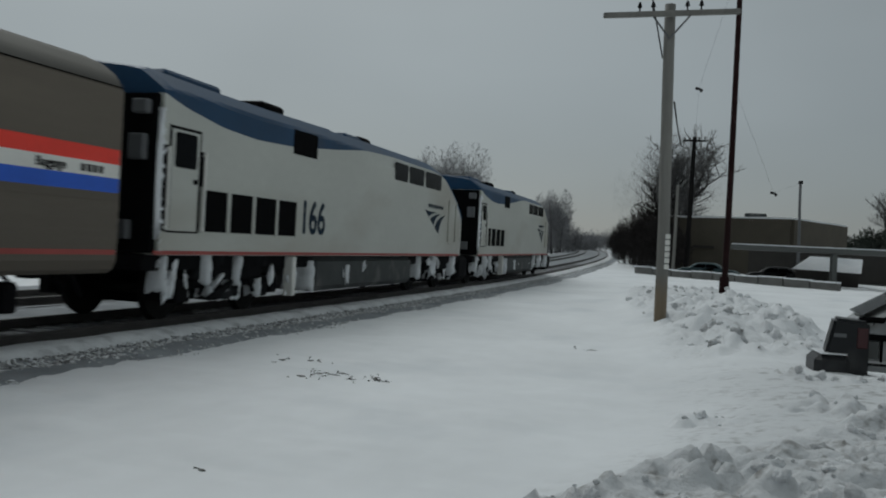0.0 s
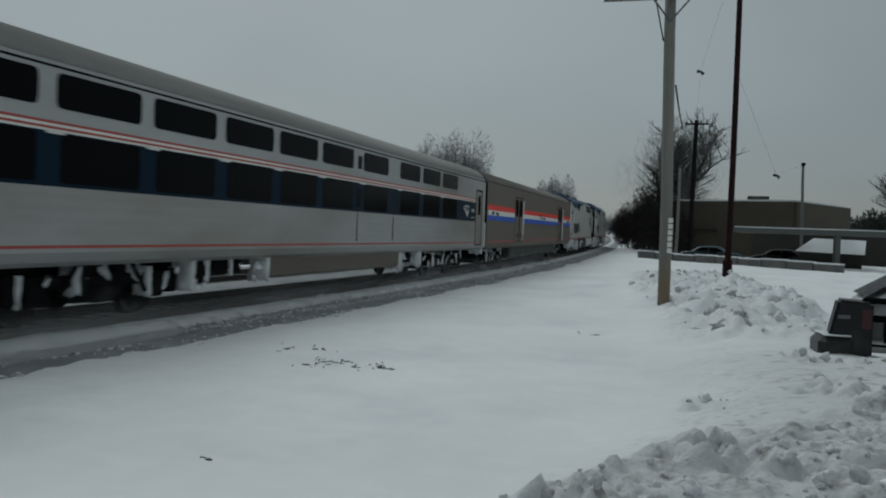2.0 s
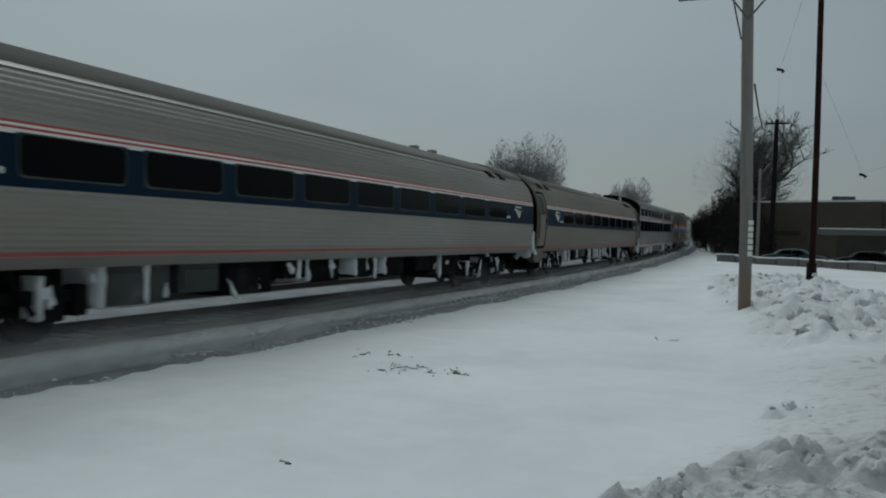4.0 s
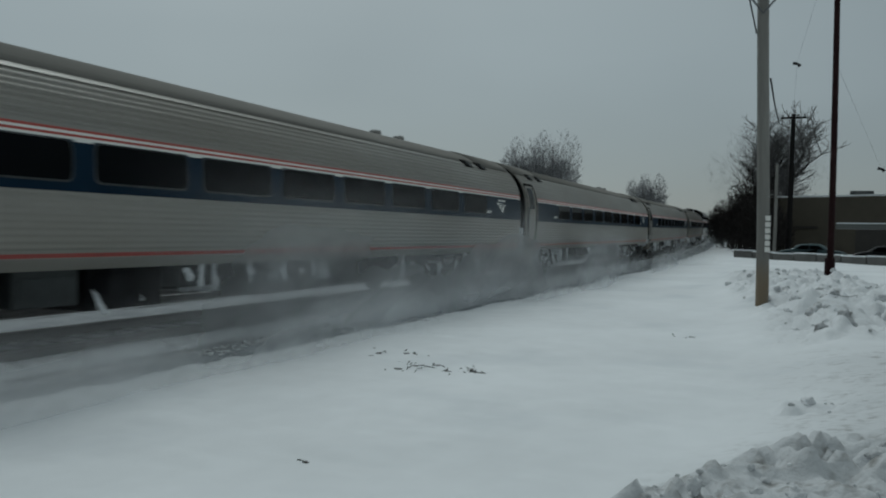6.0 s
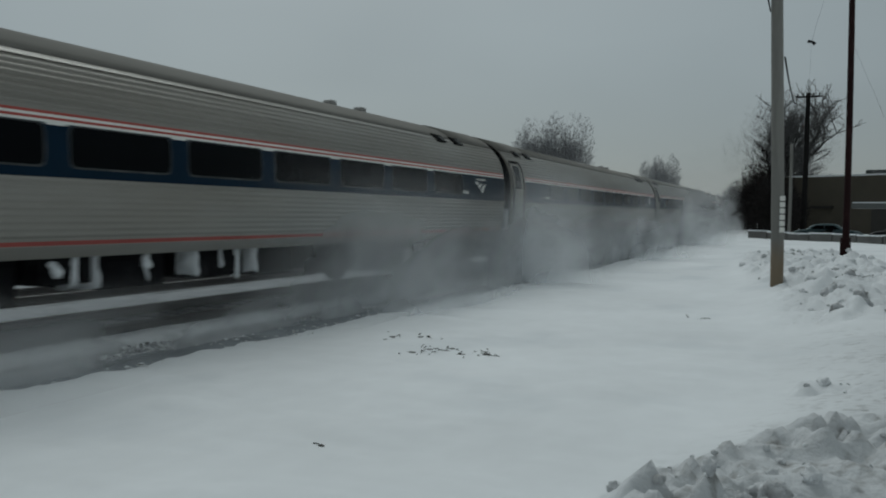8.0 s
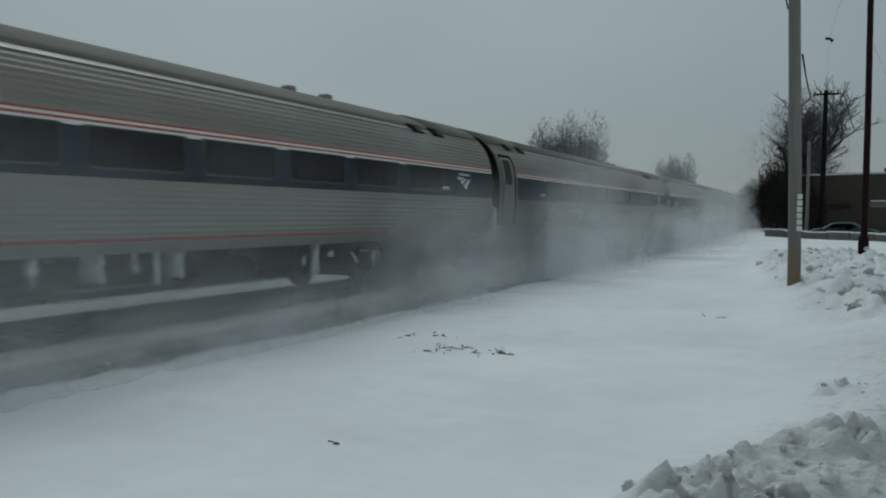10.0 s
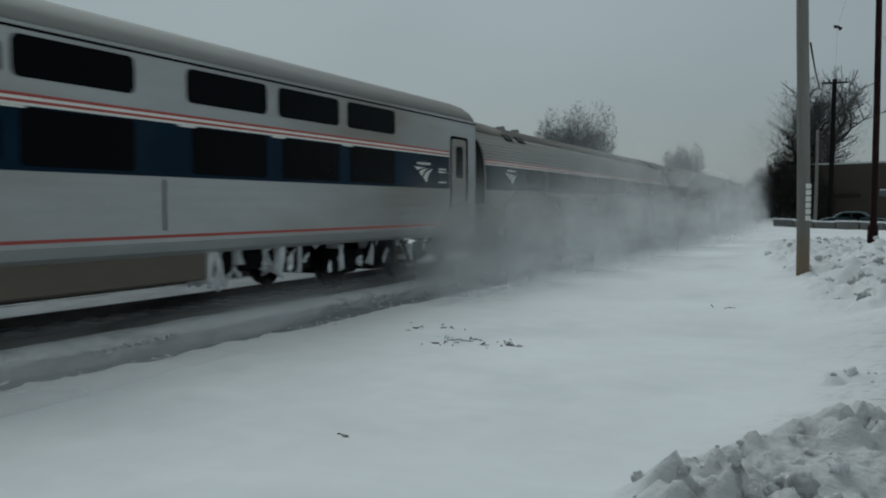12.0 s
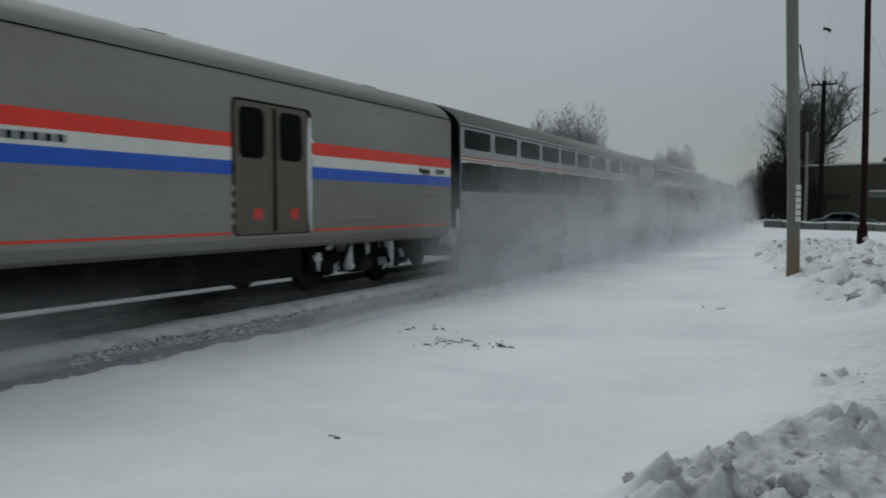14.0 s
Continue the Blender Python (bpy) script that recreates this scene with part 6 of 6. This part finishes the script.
    for az, d, lab, mt in ((0.3, 72.0, "teal sedan parked behind the barrier", CAR_TEAL), (-3.9, 68.0, "dark low car parked behind the barrier", CAR_DARK)):
        s = at(az, d)
        low = [(0.0, 0.3), (0.0, 0.75), (0.5, 0.95), (0.95, 1.02), (1.55, 1.38), (2.9, 1.40), (3.6, 1.0), (4.5, 0.85), (4.6, 0.3)]
        car_shape("parked_car", lab, Matrix.Translation((s.x - 2.2, s.y, s.z - 0.32)) @ pose(0, 0, 0, 0, 0, -6), mt, low, 1.7, (0.9, 3.7),
                  [[(1.25, 1.04), (2.2, 1.04), (2.2, 1.32), (1.65, 1.32)], [(2.28, 1.04), (3.3, 1.04), (2.85, 1.32), (2.28, 1.32)]])


low_building()
canopy_building()
barrier()
parked_cars()

# ---------------------------------------------------------------- clods on the banks, weeds, stones, ties


def clods():
    """Broken lumps of ploughed snow, too many to count."""
    rnd = np.random.RandomState(9)
    shapes = []
    for k in range(7):
        b = lump(k + 20, 1, 1, 0.95, 0.6, 3)
        shapes.append((np.array([q.co[:] for q in b.verts]), np.array([[q.index for q in p.verts] for p in b.faces])))
        b.free()
    V, F, off, n = [], [], 0, 0
    tries = 0
    while n < 1150 and tries < 60000:
        tries += 1
        if n < 820:
            x, y, s = rnd.uniform(-2, 6), rnd.uniform(4, 13), 0.012 + 0.06 * rnd.rand() ** 2.8
        else:
            x, y, s = rnd.uniform(-4, 4.5), rnd.uniform(13, 40), 0.02 + 0.09 * rnd.rand() ** 3.4
        q = bank(x, y)[1]
        if q < 0.3 or rnd.rand() > q or (y < 13 and noise.noise(Vector((x * 0.8 + 4, y * 0.8 + 7, 0))) < rnd.uniform(-0.5, 0.1)):
            continue
        v, f = shapes[rnd.randint(7)]
        a = rnd.uniform(0, 6.28)
        r = np.array([[math.cos(a), -math.sin(a), 0], [math.sin(a), math.cos(a), 0], [0, 0, 1]])
        V.append((v * s * np.array([rnd.uniform(0.8, 1.5), 1, rnd.uniform(0.8, 1.3)])) @ r.T + np.array([x, y, land(x, y) + s * 0.02]))
        F.append(f + off)
        off += len(v)
        n += 1
    ob = mesh_part("snow_clods", np.concatenate(V), np.concatenate(F), CLOD_SNOW, None, "", True)
    tagged(ob, "broken clods of dirty ploughed snow", "snow", "", "stuff")


def weeds():
    rnd = random.Random(6)
    spots = [(-5.6, 10.9, 8), (-5.3, 11.2, 14), (-4.75, 10.3, 22), (-4.85, 10.0, 18), (-4.55, 10.6, 12), (-4.22, 10.15, 16), (-3.95, 10.3, 18), (-4.05, 10.5, 8), (-1.95, 15.6, 12), (0.45, 20.0, 10), (-0.5, 17.0, 8), (-3.5, 5.65, 2)]
    for cx, cy, n in spots:
        t = thing("weed_tuft", "tuft of dead brown weeds poking through snow", "weeds", "weed tufts")
        z0 = land(cx, cy)
        t.matrix_basis = Matrix.Translation((cx, cy, z0))
        V, F = [], []
        for _ in range(n // 3 + 1):
            a = Vector((rnd.gauss(0, 0.14), rnd.gauss(0, 0.10), -0.03))
            b = a + Vector((rnd.gauss(0, 0.08), rnd.gauss(0, 0.08), rnd.uniform(0.02, 0.07)))
            tube_into(V, F, a, b, 0.008, 0.004, 4)
            tube_into(V, F, b, b + Vector((rnd.gauss(0, 0.06), rnd.gauss(0, 0.06), rnd.uniform(-0.05, 0.02))), 0.007, 0.003, 3)
        mesh_part("dead_grass", V, F, WEED, t, "dead brown grass")
        V, F = [], []
        k = 1.0 if n > 4 else 0.45
        b = lump(rnd.randint(1, 90), 0.06 * k, 0.05 * k, 0.012, 0.6, 1)
        part("clod", b, WEED, t, "dark bare soil")


clods()
weeds()
build_ballast()
build_ties()

# ---------------------------------------------------------------- snow thrown up by the train


def cloud_material(name, density, lo, hi, across="Y"):
    m = bpy.data.materials.new(name)
    m.use_nodes = True
    n, l = m.node_tree.nodes, m.node_tree.links
    n.clear()
    out, mix, tr = n.new("ShaderNodeOutputMaterial"), n.new("ShaderNodeMixShader"), n.new("ShaderNodeBsdfTransparent")
    df, tl, half = n.new("ShaderNodeBsdfDiffuse"), n.new("ShaderNodeBsdfTranslucent"), n.new("ShaderNodeMixShader")
    for s in (df, tl):
        s.inputs["Color"].default_value = (0.88, 0.90, 0.92, 1)
    half.inputs[0].default_value = 0.5
    tc, info = n.new("ShaderNodeTexCoord"), n.new("ShaderNodeObjectInfo")
    mp = n.new("ShaderNodeMapping")
    mp.inputs["Scale"].default_value = (0.5, 0.32, 0.75)
    nz = n.new("ShaderNodeTexNoise")
    nz.noise_dimensions = "4D"
    nz.inputs["Scale"].default_value, nz.inputs["Detail"].default_value, nz.inputs["Roughness"].default_value = 1.0, 4, 0.6
    wv = n.new("ShaderNodeMath")
    wv.operation = "MULTIPLY"
    wv.inputs[1].default_value = 37.0
    l.new(info.outputs["Random"], wv.inputs[0])
    l.new(wv.outputs[0], nz.inputs["W"])
    l.new(tc.outputs["Object"], mp.inputs[0])
    l.new(mp.outputs[0], nz.inputs["Vector"])
    rg = n.new("ShaderNodeMapRange")
    rg.interpolation_type = "SMOOTHSTEP"
    rg.inputs["From Min"].default_value, rg.inputs["From Max"].default_value = lo, hi
    l.new(nz.outputs["Fac"], rg.inputs["Value"])
    sep = n.new("ShaderNodeSeparateXYZ")
    l.new(tc.outputs["Generated"], sep.inputs[0])

    def fade(sock, a, b):
        r = n.new("ShaderNodeMapRange")
        r.interpolation_type = "SMOOTHSTEP"
        r.inputs["From Min"].default_value, r.inputs["From Max"].default_value = a, b
        l.new(sock, r.inputs["Value"])
        return r.outputs[0]

    def times(a, b):
        q = n.new("ShaderNodeMath")
        q.operation = "MULTIPLY"
        l.new(a, q.inputs[0])
        if isinstance(b, float):
            q.inputs[1].default_value = b
        else:
            l.new(b, q.inputs[1])
        return q.outputs[0]

    a = times(fade(sep.outputs[across], 0.0, 0.35), fade(sep.outputs[across], 1.0, 0.55))
    a = times(a, fade(sep.outputs["Z"], 1.0, 0.0))
    a = times(a, rg.outputs[0])
    a = times(a, density)
    l.new(a, mix.inputs[0])
    l.new(df.outputs[0], half.inputs[1])
    l.new(tl.outputs[0], half.inputs[2])
    l.new(tr.outputs[0], mix.inputs[1])
    l.new(half.outputs[0], mix.inputs[2])
    l.new(mix.outputs[0], out.inputs[0])
    return m


FIRST_CLOUD = cloud_material("first_blown_snow", 0.58, 0.2, 0.7)
LOW_CLOUD = cloud_material("thin_blown_snow", 0.72, 0.26, 0.64)
FAINT_CLOUD = cloud_material("faint_blown_snow", 0.36, 0.08, 0.66, "X")
VEIL = cloud_material("whirled_snow_veil", 0.40, 0.10, 0.66)
MIST = cloud_material("drifting_snow_mist", 0.86, -0.10, 0.74)
TALL_CLOUD = cloud_material("hanging_blown_snow", 0.62, 0.08, 0.66, "X")


def cloud_sheet(length, height, mat, seed, label):
    nx, nz = 22, 7
    V, F = [], []
    for i in range(nx + 1):
        y = -length / 2 + length * i / nx
        for j in range(nz + 1):
            u = j / nz
            x = 0.35 * noise.noise(Vector((y * 0.22, u * 1.5, seed))) + 0.5 * u * u
            V.append((x, y, -0.32 + height * u))
    for i in range(nx):
        for j in range(nz):
            o = i * (nz + 1) + j
            F.append((o, o + nz + 1, o + nz + 2, o + 1))
    ob = mesh_part("snow_cloud", V, F, mat, None, "", True)
    return tagged(ob, label, "blown snow", "blown snow")


CLOUDS = []                           # sheet, rows of (seconds, metres along the track, metres right of it, lift)
crnd = random.Random(17)
STEPS = (0, 1.75, 3.5, 5.25, 7, 8.75, 10.5, 12.25, 14)
for i in range(9):
    # the first faint dust off the leading cars
    back = -14.0 - 12.0 * i
    sh = cloud_sheet(19.0, crnd.uniform(0.8, 1.2), FIRST_CLOUD, 80 + i, "faint low dust of snow beside the wheels")
    CLOUDS.append((sh, [(t, travelled(t) + back, 1.75 + 0.25 * (i % 2), 0.0) for t in STEPS]))
for i in range(28):
    # low wisps swept along the wheels from the fifth car back
    back = -98.0 - 9.8 * i
    sh = cloud_sheet(17.0, crnd.uniform(0.75, 1.35), LOW_CLOUD, i, "thin low wisp of snow blown off the track")
    CLOUDS.append((sh, [(t, travelled(t) + back, 2.3 + 0.9 * (i % 2), 0.0) for t in STEPS]))

for back, lat in ((-247.0, 2.3), (-254.0, 2.9), (-262.0, 2.4)):
    # a thicker veil whirled up beside the last coaches
    sh = cloud_sheet(16.0, 3.6, VEIL, 200 + lat, "pale veil of powder snow whirled up beside a coach")
    CLOUDS.append((sh, [(t, travelled(t) + back, lat, 0.0) for t in STEPS]))


def billow_sheet(width, height, seed, mat):
    """A ragged upright curtain of powder across the train's wake."""
    nx, nz = 12, 8
    V, F = [], []
    for i in range(nx + 1):
        x = width * i / nx
        for j in range(nz + 1):
            u = j / nz
            V.append((x, 0.7 * noise.noise(Vector((x * 0.5, u * 1.6, seed))) + 0.25 * x, -0.2 + height * u))
    for i in range(nx):
        for j in range(nz):
            o = i * (nz + 1) + j
            F.append((o, o + nz + 1, o + nz + 2, o + 1))
    ob = mesh_part("snow_cloud", V, F, mat, None, "", True)
    return tagged(ob, "drifting billow of powder snow in the wake", "blown snow", "blown snow")


for i in range(14):
    # powder whirled up off the ground after the first cars, left hanging and drifting on
    rest, mix = 12.0 * 1.2 ** i, (i * 0.382) % 1.0
    far = smooth01(11, 40, rest)
    tall = crnd.uniform(2.3, 3.0) + far * crnd.uniform(3.0, 4.6) + 0.6 * mix
    t0 = max(4.2 + 5.6 * mix, rest / 34.0 + 2.0)
    sh = billow_sheet(crnd.uniform(2.4, 3.2) + 1.2 * far, tall, 60 + i, FAINT_CLOUD if rest < 17 else TALL_CLOUD)
    rows = []
    for k in range(29):
        t = 0.5 * k
        up = smooth01(t0 - 0.3, t0 + 3.2, t)
        rows.append((t, rest + 0.3 * max(t - t0, 0.0), 1.68, -(tall + 0.9) * (1 - up)))
    CLOUDS.append((sh, rows))
for i in range(26):
    # mist left along the ballast by the passing cars, creeping on
    rest = 12.0 + 4.0 * i
    tall = crnd.uniform(2.0, 3.6) + 0.03 * i
    sh = cloud_sheet(13.0, tall, MIST, 120 + i, "pale mist of powder snow hanging along the wheels")
    t0 = 3.5 + 1.1 * ((i * 0.618) % 1.0) + 0.018 * rest
    rows = []
    for k in range(29):
        t = 0.5 * k
        rows.append((t, rest + 0.9 * max(t - t0, 0.0), 1.85 + 0.3 * (i % 3), -(tall + 0.5) * (1 - smooth01(t0 - 0.2, t0 + 2.2, t))))
    CLOUDS.append((sh, rows))



def motions():
    for car, ahead, turned in CONSIST:
        rows = []
        for i in range(57):
            t = i * 0.25
            m = car_pose(travelled(t) + ahead)
            rows.append((t, m @ pose(0, 0, 0, 0, 0, 180) if turned else m))
        walk(car, rows)
        for bg in car.children:
            for ws in bg.children:
                if ws.name.startswith("wheelset"):
                    at = ws.matrix_basis.translation.copy()
                    walk(ws, [(0.2 * k, pose(at.x, at.y, at.z, (80 if turned else -80) * k)) for k in range(71)])
    for sheet, path in CLOUDS:
        walk(sheet, [(t, Matrix.Translation(on_track(s, lat, lift)) @ pose(0, 0, 0, 0, 0, math.degrees(s / RADIUS))) for t, s, lat, lift in path])


motions()
